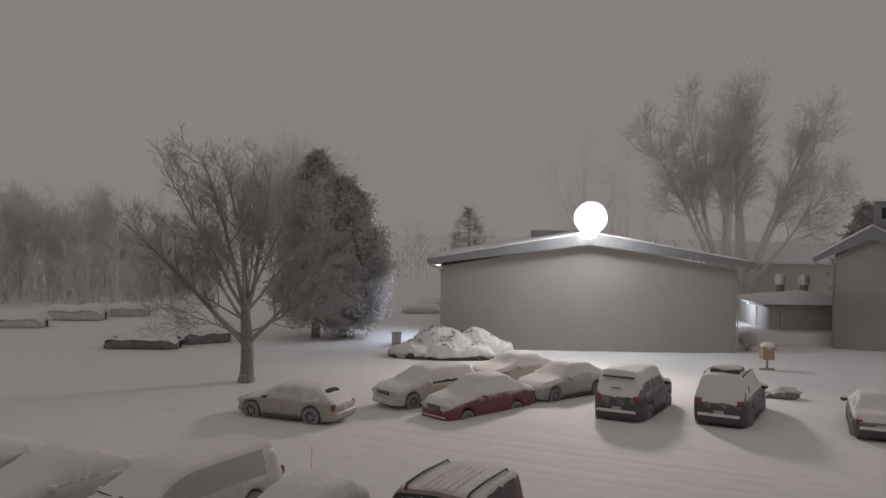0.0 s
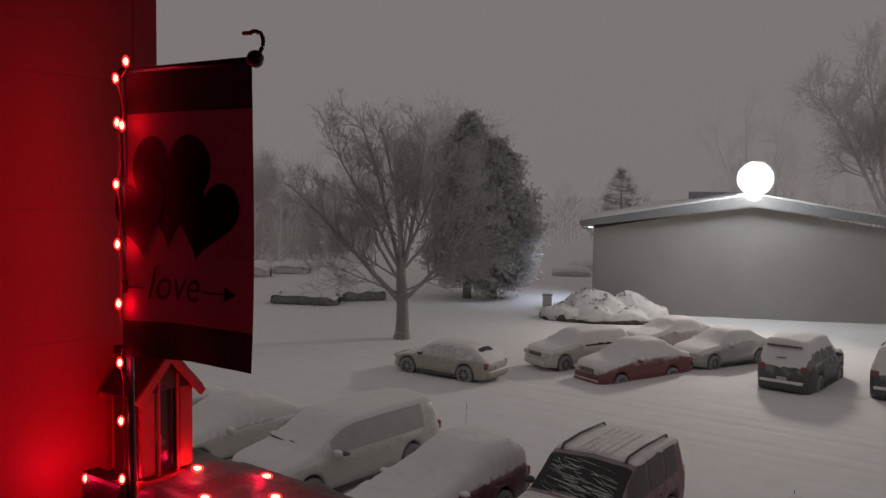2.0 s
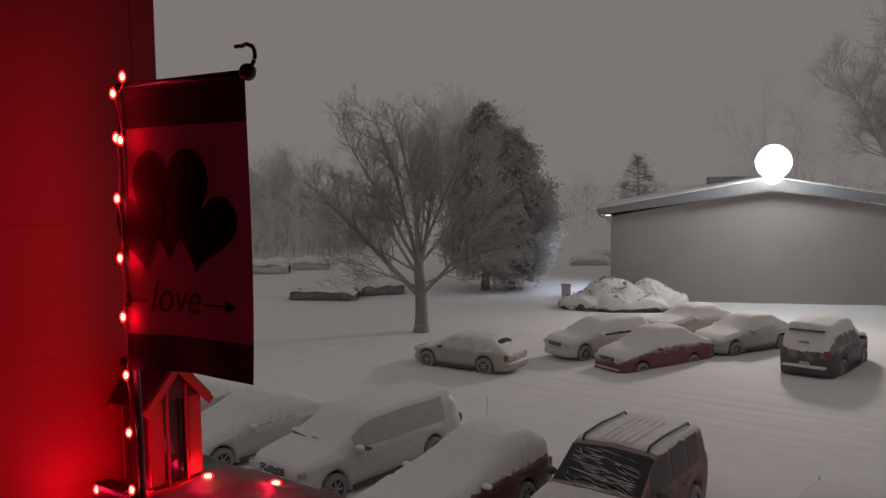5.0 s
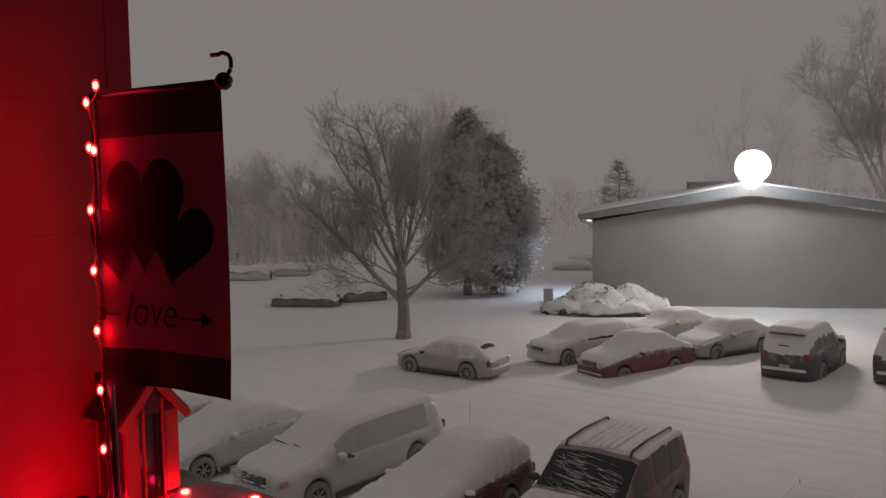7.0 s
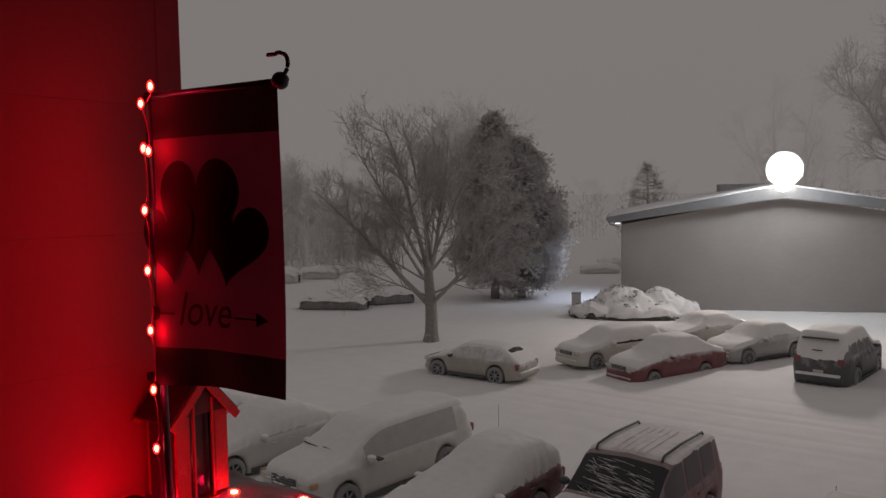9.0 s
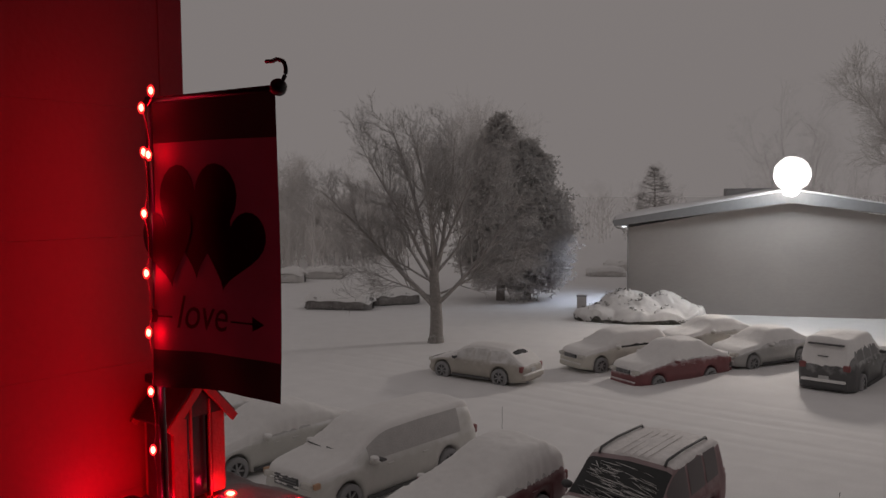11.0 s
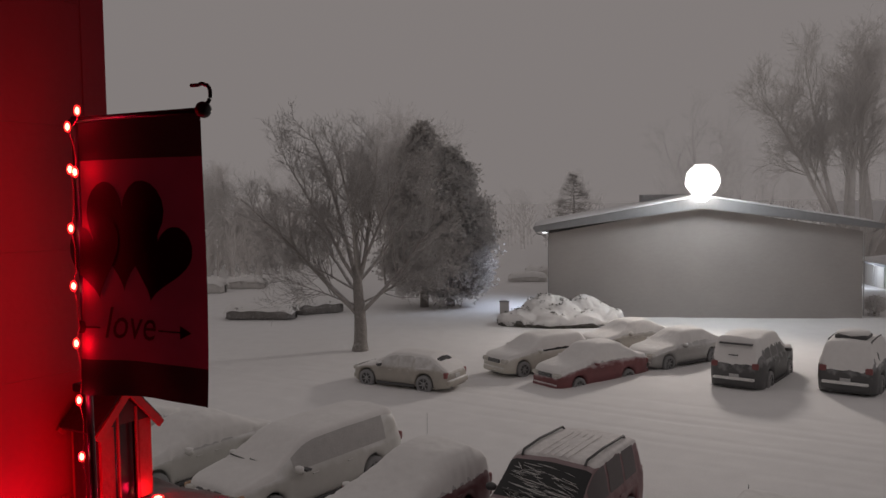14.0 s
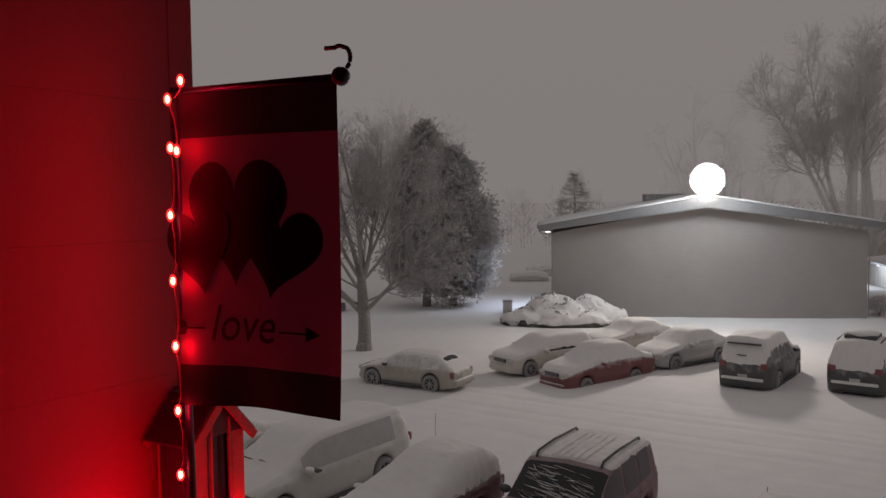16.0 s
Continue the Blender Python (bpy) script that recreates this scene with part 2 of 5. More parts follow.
def tube(points, radii, sides=8, cap=True):
    """A tube along points, as vertices and faces."""
    vs, fs = [], []
    n = len(points)
    pts = [Vector(p) for p in points]
    if not hasattr(radii, "__len__"):
        radii = [radii] * n
    for i, p in enumerate(pts):
        d = (pts[min(i + 1, n - 1)] - pts[max(i - 1, 0)]).normalized()
        a = d.cross(Vector((0, 0, 1))) if abs(d.z) < 0.9 else d.cross(Vector((1, 0, 0)))
        a.normalize()
        b = d.cross(a)
        for k in range(sides):
            t = 2 * math.pi * k / sides
            vs.append(p + (a * math.cos(t) + b * math.sin(t)) * radii[i])
    for i in range(n - 1):
        for k in range(sides):
            k2 = (k + 1) % sides
            fs.append((i * sides + k, i * sides + k2, (i + 1) * sides + k2, (i + 1) * sides + k))
    if cap:
        fs.append(tuple(range(sides - 1, -1, -1)))
        fs.append(tuple((n - 1) * sides + k for k in range(sides)))
    return [tuple(v) for v in vs], fs


def join(*pieces):
    vs, fs = [], []
    for v, f in pieces:
        o = len(vs)
        vs += list(v)
        fs += [tuple(i + o for i in q) for q in f]
    return vs, fs


def lathe(profile, sides=24, axis="y"):
    """A turned shape: profile of (radius, along)."""
    vs, fs = [], []
    for r, a in profile:
        for k in range(sides):
            t = 2 * math.pi * k / sides
            vs.append({"y": (r * math.cos(t), a, r * math.sin(t)), "z": (r * math.cos(t), r * math.sin(t), a)}[axis])
    for i in range(len(profile) - 1):
        for k in range(sides):
            k2 = (k + 1) % sides
            fs.append((i * sides + k, (i + 1) * sides + k, (i + 1) * sides + k2, i * sides + k2))
    return vs, fs


def blob(c, r, seed, rough=0.25, sub=3, squash=(1, 1, 1)):
    """An uneven rounded lump."""
    bm = bmesh.new()
    bmesh.ops.create_icosphere(bm, subdivisions=sub, radius=1.0)
    for v in bm.verts:
        k = 1 + rough * noise.noise(v.co * 1.6 + Vector((seed * 3.1, seed * 1.7, 0))) + 0.4 * rough * noise.noise(v.co * 4.5 + Vector((seed, 0, seed)))
        v.co = Vector((v.co.x * squash[0], v.co.y * squash[1], v.co.z * squash[2])) * r * k + Vector(c)
    return bm


def sheet(fn, us, vs_):
    """A grid surface: fn(u, v) gives the point."""
    n, m = len(us), len(vs_)
    pts = [tuple(fn(u, v)) for u in us for v in vs_]
    fs = [(i * m + j, (i + 1) * m + j, (i + 1) * m + j + 1, i * m + j + 1) for i in range(n - 1) for j in range(m - 1)]
    return pts, fs


# ---- ground: one sheet of snow to the horizon, with ruts along the drive ----
ROW = Vector((0.905, -0.425, 0))      # along the parking rows and the balcony
OUT = Vector((0.425, 0.905, 0))       # away from the balcony


def ground_z(x, y):
    a, o = x * ROW.x + y * ROW.y, x * OUT.x + y * OUT.y
    z = 0.05 * noise.noise(Vector((x * 0.16, y * 0.16, 0))) + 0.025 * noise.noise(Vector((x * 0.7, y * 0.7, 3)))
    fade = max(0.0, 1 - abs(o - 24.0) / 4.2)
    wob = 0.5 * noise.noise(Vector((a * 0.07, 0, 9)))
    for k, off in enumerate((20.9, 22.4, 23.3, 24.8, 25.6, 27.0)):
        d = o + wob - off
        z -= 0.022 * math.exp(-(d / 0.14) ** 2) * (0.15 + fade) * (0.5 + 0.5 * abs(noise.noise(Vector((a * 0.2, k, 0)))) * 2)
        z += 0.01 * math.exp(-((abs(d) - 0.28) / 0.1) ** 2) * (0.1 + fade)
    far = max(0.0, math.hypot(x, y) - 90)
    return z if far == 0 else z * max(0, 1 - far / 60)


gx = sorted(set([-3000, -1500, -700, -350, -200, -140, -100, -75] + list(np.arange(-60, -16, 1.0)) + list(np.arange(-16, 18, 0.2)) + list(np.arange(18, 60, 1.0)) + [75, 100, 140, 200, 350, 700, 1500, 3000]))
gy = sorted(set([-3000, -1000, -300, -100, -30, -10, 0, 5, 9] + list(np.arange(11, 36, 0.16)) + list(np.arange(36, 80, 0.8)) + [90, 100, 120, 150, 200, 300, 500, 1000, 3000]))
gp, gf = sheet(lambda x, y: (x, y, ground_z(x, y)), [float(x) for x in gx], [float(y) for y in gy])
ground = mesh_ob("ground", (gp, [q[::-1] for q in gf]), SNOW, smooth=True)
tagged(ground, "snow-covered ground with shallow tyre ruts along the drive", "ground", kind="structure")

# ---- the long brick building with a low gable ----
def prism(pts, y0, y1):
    """A block with outline pts in x and z, from y0 to y1."""
    n = len(pts)
    vs = [(x, y0, z) for x, z in pts] + [(x, y1, z) for x, z in pts]
    fs = [tuple(range(n)), tuple(range(2 * n - 1, n - 1, -1))] + [(i, n + i, n + (i + 1) % n, (i + 1) % n) for i in range(n)]
    return vs, fs


def gable_house(name, xl, xr, yf, yb, ze, zr, over_x, over_y, deep, label, wall_mat, peak=None, base=0.0):
    """Walls, two roof slopes with snow, fascia boards, soffits and gutters."""
    h = thing(name, Matrix.Translation((0, 0, 0)), label, "building")
    xm = peak if peak is not None else (xl + xr) / 2
    s = (zr - ze) / (xm - (xl - over_x))
    zl = ze + s * over_x - deep * 0.9
    part("wall", prism([(xl, base - 0.3), (xr, base - 0.3), (xr, zl), (xm, zr - deep * 0.9), (xl, zl)], yf, yb), wall_mat, h, "plain brown brick end wall")
    for sx, xe in ((-1, xl - over_x), (1, xr + over_x)):
        zt = ze
        slab = [(xe, zt - 0.16), (xm, zr - 0.16), (xm, zr), (xe, zt)]
        part("roof", prism(slab if sx < 0 else slab[::-1], yf - over_y, yb + over_y), SOFFIT, h, "shallow pitched roof slope")
        us = np.linspace(0, 1, 22)
        vs_ = np.linspace(yf - over_y - 0.03, yb + over_y, 40)

        def top(u, y, xe=xe):
            edge = min(1, u * 14, (y - (yf - over_y - 0.03)) * 5)
            t = 0.005 + 0.12 * max(0, edge) * (0.8 + 0.4 * noise.noise(Vector((u * 6, y * 0.5, xe))))
            return (xe + (xm - xe) * u, y, ze + (zr - ze) * u + t)
        p, f = sheet(top, us, vs_)
        part("roof_snow", (p, f if sx < 0 else [q[::-1] for q in f]), SHINGLE, h, "wind-packed snow on the roof", True)
        fas = [(xe, zt - 0.30), (xm, zr - deep), (xm, zr - 0.02), (xe, zt - 0.02)]
        part("fascia", prism(fas if sx < 0 else fas[::-1], yf - over_y - 0.04, yf - over_y - 0.003), FASCIA, h, "grey painted fascia board")
        inner = [(xe, zt - 0.35), (xm, zr - deep - 0.05), (xm, zr - deep + 0.01), (xe, zt - 0.29)]
        part("trim_board", prism(inner if sx < 0 else inner[::-1], yf - over_y - 0.02, yf - 0.003), SOFFIT, h, "boxed soffit under the eave")
        gp_ = [(xe + 0.02 * sx, yf - over_y, zt - 0.10), (xe + 0.02 * sx, yb + over_y, zt - 0.10)]
        part("gutter", tube(gp_, 0.07, 8), FASCIA, h, "metal eaves gutter")
        xw = xl if sx < 0 else xr
        dp = [(xe + 0.02 * sx, yf - over_y + 0.1, zt - 0.14), (xe - 0.15 * sx, yf - 0.05, zt - 0.45), (xw + 0.05 * sx, yf - 0.06, zt - 0.62), (xw + 0.05 * sx, yf - 0.06, 0.15)]
        part("downpipe", tube(dp, 0.04, 8), SOFFIT, h, "square metal downpipe")
    return h


apartment = gable_house("apartment_building", 0.0, 17.55, 48.2, 58.0, 5.42, 7.06, 0.85, 0.7, 0.66, "long single-gable brown brick building under snow", BRICK, peak=8.6)
part("roof_vent", box((7.5, 56.0, 6.78), (2.7, 1.6, 0.9), 0.05), FASCIA, apartment, "dark boxed roof vent")

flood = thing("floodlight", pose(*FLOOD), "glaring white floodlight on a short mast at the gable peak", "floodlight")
part("mast", tube([(0, 0.3, -1.0), (0, 0.3, -0.4), (0, 0.15, 0)], 0.06, 8), GREY_METAL, flood)
part("bracket", box((0, 0.3, -0.88), (0.5, 0.3, 0.1), 0.02), GREY_METAL, flood)
# Globe is sized to the lamp's glare, not to its housing.
part("lamp_globe", blob((0, 0, 0.06), 0.80, 3, 0.02, 4), LAMP_GLOW, flood, "glowing globe as wide as the lamp's glare", True)
# Added glowing shell that stands for the halo round the lamp.
part("halo_shell", blob((0, 0, 0.06), 0.95, 3, 0.02, 4), HALO_GLOW, flood, "sheer glowing shell put in for the lamp's halo", True)
part("lower_lens", blob((0, 0.25, -0.86), 0.34, 5, 0.03, 3, (1.25, 0.6, 0.75)), LAMP_GLOW, flood, "lit lower lens on the gable board", True)

side_lamp = thing("wall_lamp", pose(0, 53.0, 4.75), "cold white wall lamp under the eave", "lamp")
part("back_plate", box((-0.03, 0, 0.1), (0.06, 0.24, 0.3), 0.01), GREY_METAL, side_lamp)
part("hood", box((-0.28, 0, 0.17), (0.5, 0.34, 0.08), 0.03), GREY_METAL, side_lamp)
part("lens", box((-0.28, 0, 0.10), (0.30, 0.22, 0.06), 0.02), LAMP_SMALL, side_lamp, "glowing lens")

# ---- the house beside it, its terrace and shed ----
house = gable_house("gabled_house", 24.7, 29.0, 51.0, 60.0, 5.75, 7.75, 1.2, 0.6, 0.78, "brown gabled house end with snow on its roof", BRICK, peak=26.75)
part("dormer", box((28.0, 52.2, 8.3), (2.3, 1.6, 2.0), 0.04), FASCIA, house, "boxed grey roof dormer")
part("dormer_roof", box((28.0, 52.1, 9.36), (2.6, 2.0, 0.16), 0.04), SHINGLE, house, "snowy dormer roof")
part("dormer_window", box((28.0, 51.38, 8.55), (1.5, 0.05, 0.7), 0.01), GLASS, house, "dark dormer window")

house.matrix_basis = Matrix.Translation((24.7, 51.0, 0)) @ Matrix.Rotation(radians(-26), 4, "Z") @ Matrix.Translation((-24.7, -51.0, 0))
terrace = mesh_ob("terrace", box((23.4, 57.0, 0.36), (11.0, 9.6, 0.80), 0.12), SNOW)
tagged(terrace, "low snow-covered terrace beside the brick building", "terrace", kind="structure")

shed = thing("garden_shed", pose(0, 0, 0), "low hip-roofed brown building with thick snow on its roof", "shed")
part("wall", box((25.35, 57.6, 1.55), (6.5, 6.0, 1.75), 0.02), PALE_WALL, shed, "plain wall, its tone paled for haze")
for y0 in (55.5, 57.3, 59.1):
    part("door", box((22.07, y0, 1.48), (0.07, 1.1, 1.42), 0.015), WOOD_WHITE, shed, "pale panelled door")
part("corner_post", box((22.0, 54.55, 1.55), (0.16, 0.16, 1.72), 0.02), WOOD_WHITE, shed, "pale corner post")
part("corner_post", box((22.9, 54.52, 1.30), (0.16, 0.14, 1.2), 0.02), WOOD_WHITE, shed, "pale corner post")
EV = 2.42


def hip_snow(u, v):
    x, y = 21.6 + 7.6 * u, 54.1 + 7.0 * v
    d = min(x - 21.6, 29.2 - x, (y - 54.1) * 1.05, (61.1 - y) * 1.05)
    return (x, y, EV + 0.03 + 0.19 * d + 0.10 * min(1, d * 4) + 0.02 * noise.noise(Vector((x, y, 0))))


p, f = sheet(hip_snow, np.linspace(0, 1, 60), np.linspace(0, 1, 60))
part("roof_snow", (p, f), SHINGLE, shed, "smooth snow on the hip roof", True)
part("roof", box((25.4, 57.6, EV - 0.03), (7.6, 7.0, 0.12), 0.01), SOFFIT, shed, "boxed eaves")
part("fascia", box((25.4, 54.07, EV - 0.02), (7.6, 0.05, 0.16), 0.01), FASCIA, shed)
part("fascia", box((21.57, 57.6, EV - 0.02), (0.05, 7.0, 0.16), 0.01), FASCIA, shed)
part("ceiling_lamp", lathe([(0.0, 2.26), (0.14, 2.28), (0.16, 2.35), (0.0, 2.36)], 16, "z"), LAMP_SMALL, shed, "lit porch lamp", True).location = (21.75, 57.4, 0.0)
for lx in (24.65, 26.35):
    flue = part("chimney_flue", tube([(lx, 59.0, 2.7), (lx, 59.0, 3.6)], 0.28, 14), SOFFIT, shed, "dark flue pipe", True)
    cap_ob = part("chimney_cap", lathe([(0.0, -0.36), (0.40, -0.36), (0.40, 0.36), (0.0, 0.36)], 28, "z"), ZINC, flue, "shiny galvanised drum cap")
    cap_ob.location = (lx, 59.0, 3.90)

far_house = thing("distant_house", pose(0, 0, 0), "grey distant house with a snowy roof", "house")
part("wall", box((36.0, 86.0, 2.2), (14.0, 7.0, 4.6), 0.03), PALE_WALL, far_house, "grey wall, its tone paled for blown-snow haze")
rp = [(81.9, 4.35), (81.9, 4.6), (86.0, 6.5), (90.1, 4.6), (90.1, 4.35)]
part("roof", ([(x, y, z) for x in (28.6, 43.4) for y, z in rp], [(0, 1, 2, 3, 4), (9, 8, 7, 6, 5)] + [(k, k + 5, (k + 1) % 5 + 5, (k + 1) % 5) for k in range(5)]), SHINGLE, far_house, "snowy roof")

# ---- cars ----
def smooth_profile(knots, xs, width=0.09):
    """A profile through knots, softened at its corners."""
    kx, kz = zip(*knots)
    fine = np.linspace(xs[0] - 0.4, xs[-1] + 0.4, 700)
    z = np.interp(fine, kx, kz)
    g = np.exp(-0.5 * (np.arange(-40, 41) * (fine[1] - fine[0]) / width) ** 2)
    z = np.convolve(np.pad(z, 40, mode="edge"), g / g.sum(), mode="valid")
    return np.interp(xs, fine, z)


STYLES = {  # top line and belt line as (share of the length, height share), with roof width
    "hatch": dict(top=[(-.5, .50), (-.485, .62), (-.40, .80), (-.30, .96), (-.10, 1.0), (.06, .98), (.12, .93), (.27, .66), (.42, .57), (.49, .48), (.5, .40)],
                  belt=[(-.5, .50), (-.42, .66), (.27, .62), (.42, .55), (.49, .46), (.5, .40)], roof=.68, cowl=.26, wtop=.09, rtop=-.33, rlow=-.455),
    "sedan": dict(top=[(-.5, .48), (-.48, .60), (-.36, .66), (-.19, .97), (-.05, 1.0), (.04, .98), (.09, .94), (.24, .65), (.42, .55), (.49, .46), (.5, .38)],
                  belt=[(-.5, .48), (-.48, .59), (-.36, .645), (.24, .62), (.42, .54), (.49, .45), (.5, .38)], roof=.67, cowl=.235, wtop=.06, rtop=-.20, rlow=-.345),
    "suv": dict(top=[(-.5, .36), (-.49, .56), (-.47, .68), (-.43, .92), (-.40, .97), (-.15, 1.0), (.06, .985), (.10, .95), (.23, .655), (.42, .60), (.485, .53), (.5, .40)],
                belt=[(-.5, .36), (-.485, .60), (.23, .62), (.42, .585), (.485, .52), (.5, .40)], roof=.74, cowl=.225, wtop=.075, rtop=-.425, rlow=-.47),
    "wagon": dict(top=[(-.5, .40), (-.49, .58), (-.47, .66), (-.42, .88), (-.38, .96), (-.10, 1.0), (.06, .98), (.11, .93), (.25, .66), (.42, .58), (.485, .50), (.5, .38)],
                  belt=[(-.5, .40), (-.485, .60), (.25, .62), (.42, .565), (.485, .49), (.5, .38)], roof=.72, cowl=.245, wtop=.08, rtop=-.40, rlow=-.465),
    "coupe": dict(top=[(-.5, .50), (-.485, .62), (-.44, .84), (-.36, .97), (-.25, 1.0), (-.15, .98), (-.09, .93), (.18, .62), (.42, .54), (.49, .46), (.5, .38)],
                  belt=[(-.5, .50), (-.44, .64), (.18, .60), (.42, .52), (.49, .45), (.5, .38)], roof=.68, cowl=.17, wtop=-.12, rtop=-.40, rlow=-.47),
    "van": dict(top=[(-.5, .36), (-.495, .55), (-.475, .70), (-.44, .95), (-.40, .985), (-.10, 1.0), (.08, .985), (.13, .95), (.31, .645), (.44, .585), (.488, .54), (.5, .42)],
                belt=[(-.5, .36), (-.488, .57), (.31, .60), (.44, .565), (.488, .52), (.5, .41)], roof=.77, cowl=.305, wtop=.10, rtop=-.43, rlow=-.475),
}


class Shell:
    """The body surface of a car: rings of points from sill to roof."""

    def __init__(self, style, L, W, H, base, tyre):
        s = STYLES[style]
        self.s, self.L, self.W, self.H, self.base, self.tyre = s, L, W, H, base, tyre
        self.xs = np.linspace(-L / 2, L / 2, int(L / 0.055))
        x = self.xs
        self.top = smooth_profile([(a * L, b * H) for a, b in s["top"]], x, 0.05)
        self.belt = np.minimum(smooth_profile([(a * L, b * H) for a, b in s["belt"]], x, 0.05), self.top)
        e = np.abs(2 * x / L)
        self.w = W / 2 * (1 - 0.06 * e ** 2 - 0.20 * np.clip((e - 0.80) / 0.20, 0, 1) ** 2.4)
        cab = np.clip((self.top - self.belt) / (0.26 * H), 0, 1)
        self.cab = cab
        self.wr = self.w * (0.90 + (s["roof"] - 0.90) * cab)
        low = 0.17 + 0.06 * np.clip((e - 0.8) / 0.2, 0, 1)
        arch = np.zeros_like(x)
        for ax in (base / 2 + 0.03 * L, -base / 2 + 0.03 * L):
            r = tyre + 0.065
            d = np.abs(x - ax)
            arch = np.maximum(arch, np.where(d < r, tyre + np.sqrt(np.maximum(r * r - d * d, 0)), 0))
        self.axles = (base / 2 + 0.03 * L, -base / 2 + 0.03 * L)
        self.low = np.maximum(low, arch)

    def half(self, i):
        x, w, wr, lo, be, tp, c = self.xs[i], self.w[i], self.wr[i], self.low[i], self.belt[i], self.top[i], self.cab[i]
        lo = min(lo, be - 0.12)
        m = (lo + be) / 2
        return [(x, 0.0, min(lo, 0.30)), (x, w * 0.80, lo), (x, w * 0.965, lo + 0.02), (x, w, m), (x, w * 0.995, be - 0.10 * (be - lo)), (x, w * 0.955, be),
                (x, (w * 0.95 + wr) / 2, be + 0.55 * (tp - be)), (x, wr, be + 0.90 * (tp - be)), (x, wr * 0.86, tp - 0.012 * c), (x, 0.0, tp + 0.02 + 0.015 * c)]

    def ring(self, i):
        h = self.half(i)
        return h + [(x, -y, z) for x, y, z in h[-2:0:-1]]

    def body(self):
        n = len(self.xs)
        vs, fs = [], []
        m = 18
        for i in range(n):
            vs += self.ring(i)
        for i in range(n - 1):
            for k in range(m):
                k2 = (k + 1) % m
                fs.append((i * m + k, i * m + k2, (i + 1) * m + k2, (i + 1) * m + k))
        fs.append(tuple(range(m - 1, -1, -1)))
        fs.append(tuple((n - 1) * m + k for k in range(m)))
        return vs, fs

    def patch(self, x0, x1, k0, k1, lift=0.008, inset=0.0):
        """A piece of the surface between two stations and two ring places, lifted off it."""
        idx = [i for i in range(len(self.xs)) if x0 <= self.xs[i] <= x1]
        rows = []
        for i in idx:
            r = [Vector(p) for p in self.ring(i)]
            seg = [r[k % 18].copy() for k in range(k0, k1 + 1)]
            if inset:
                seg[0] = seg[0].lerp(seg[1], inset)
                seg[-1] = seg[-1].lerp(seg[-2], inset)
            rows.append(seg)
        n, m = len(rows), len(rows[0])
        out = []
        for i in range(n):
            for j in range(m):
                a = rows[min(i + 1, n - 1)][j] - rows[max(i - 1, 0)][j]
                b = rows[i][min(j + 1, m - 1)] - rows[i][max(j - 1, 0)]
                nn = a.cross(b)
                nn.normalize()
                if nn.dot(rows[i][j] - Vector((rows[i][j].x, 0, 0.6))) < 0:
                    nn = -nn
                out.append(tuple(rows[i][j] + nn * lift))
        return out, [(i * m + j, i * m + j + 1, (i + 1) * m + j + 1, (i + 1) * m + j) for i in range(n - 1) for j in range(m - 1)]

    def upper(self, i, y):
        h = self.half(i)[4:]
        ys = [p[1] for p in h][::-1]
        zs = [p[2] for p in h][::-1]
        return float(np.interp(abs(y), ys, zs))

    def snow(self, depth, mask, seed, side, drip=0.35):
        """A blanket of snow over the upper side, sunk into the body where mask is 0."""
        n, m = len(self.xs), 41
        ts = np.linspace(-1, 1, m)
        Z, Y, M = np.zeros((n, m)), np.zeros((n, m)), np.zeros((n, m))
        for i in range(n):
            edge = self.w[i] * 0.975
            for j, t in enumerate(ts):
                y = t * edge
                Y[i, j], Z[i, j] = y, self.upper(i, y)
                out = np.clip((abs(y) - self.wr[i] * 0.97) / 0.08, 0, 1) if self.cab[i] > 0.25 else 0.0
                cover = mask(self.xs[i] / self.L, abs(y) / self.w[i], math.copysign(1, y)) * (1 - out * (1 - side))
                ragged = 0.25 * noise.noise(Vector((self.xs[i] * 5, y * 5, seed))) + 0.12 * noise.noise(Vector((self.xs[i] * 14, y * 14, seed)))
                M[i, j] = np.clip(cover + ragged * min(1, 4 * cover * (1.02 - cover)), 0, 1)
                M[i, j] *= np.clip((1 - abs(t) - drip * 0.11 * noise.noise(Vector((self.xs[i] * 7, math.copysign(3, t), seed))) - drip * 0.05 * noise.noise(Vector((self.xs[i] * 24, math.copysign(3, t), seed)))) / 0.10, 0, 1) if self.cab[i] < 0.25 or side > 0.5 else 1
                M[i, j] *= np.clip((self.L / 2 - abs(self.xs[i])) / 0.10, 0, 1)
        for _ in range(3):
            P = np.pad(M, 1, mode="edge")
            M = (P[:-2, 1:-1] + P[2:, 1:-1] + P[1:-1, :-2] + P[1:-1, 2:] + 2 * M) / 6
        M = np.clip((M - 0.22) / 0.5, 0, 1)
        S = Z.copy()
        for _ in range(10):
            P = np.pad(S, 1, mode="edge")
            S = (P[:-2, 1:-1] + P[2:, 1:-1] + P[1:-1, :-2] + P[1:-1, 2:]) / 4
        vs, fs = [], []
        for i in range(n):
            for j in range(m):
                k = M[i, j]
                lump = 1 + 0.35 * noise.noise(Vector((self.xs[i] * 1.3, Y[i, j] * 1.3, seed))) + 0.08 * noise.noise(Vector((self.xs[i] * 6, Y[i, j] * 6, seed)))
                z = Z[i, j] - 0.035 + k * (0.03 + depth * lump + 0.6 * max(0.0, S[i, j] - Z[i, j]))
                grow = 1 + 0.02 * k - (0.03 * (1 - k) if self.cab[i] > 0.25 else 0.0)
                vs.append((self.xs[i], Y[i, j] * grow, z))
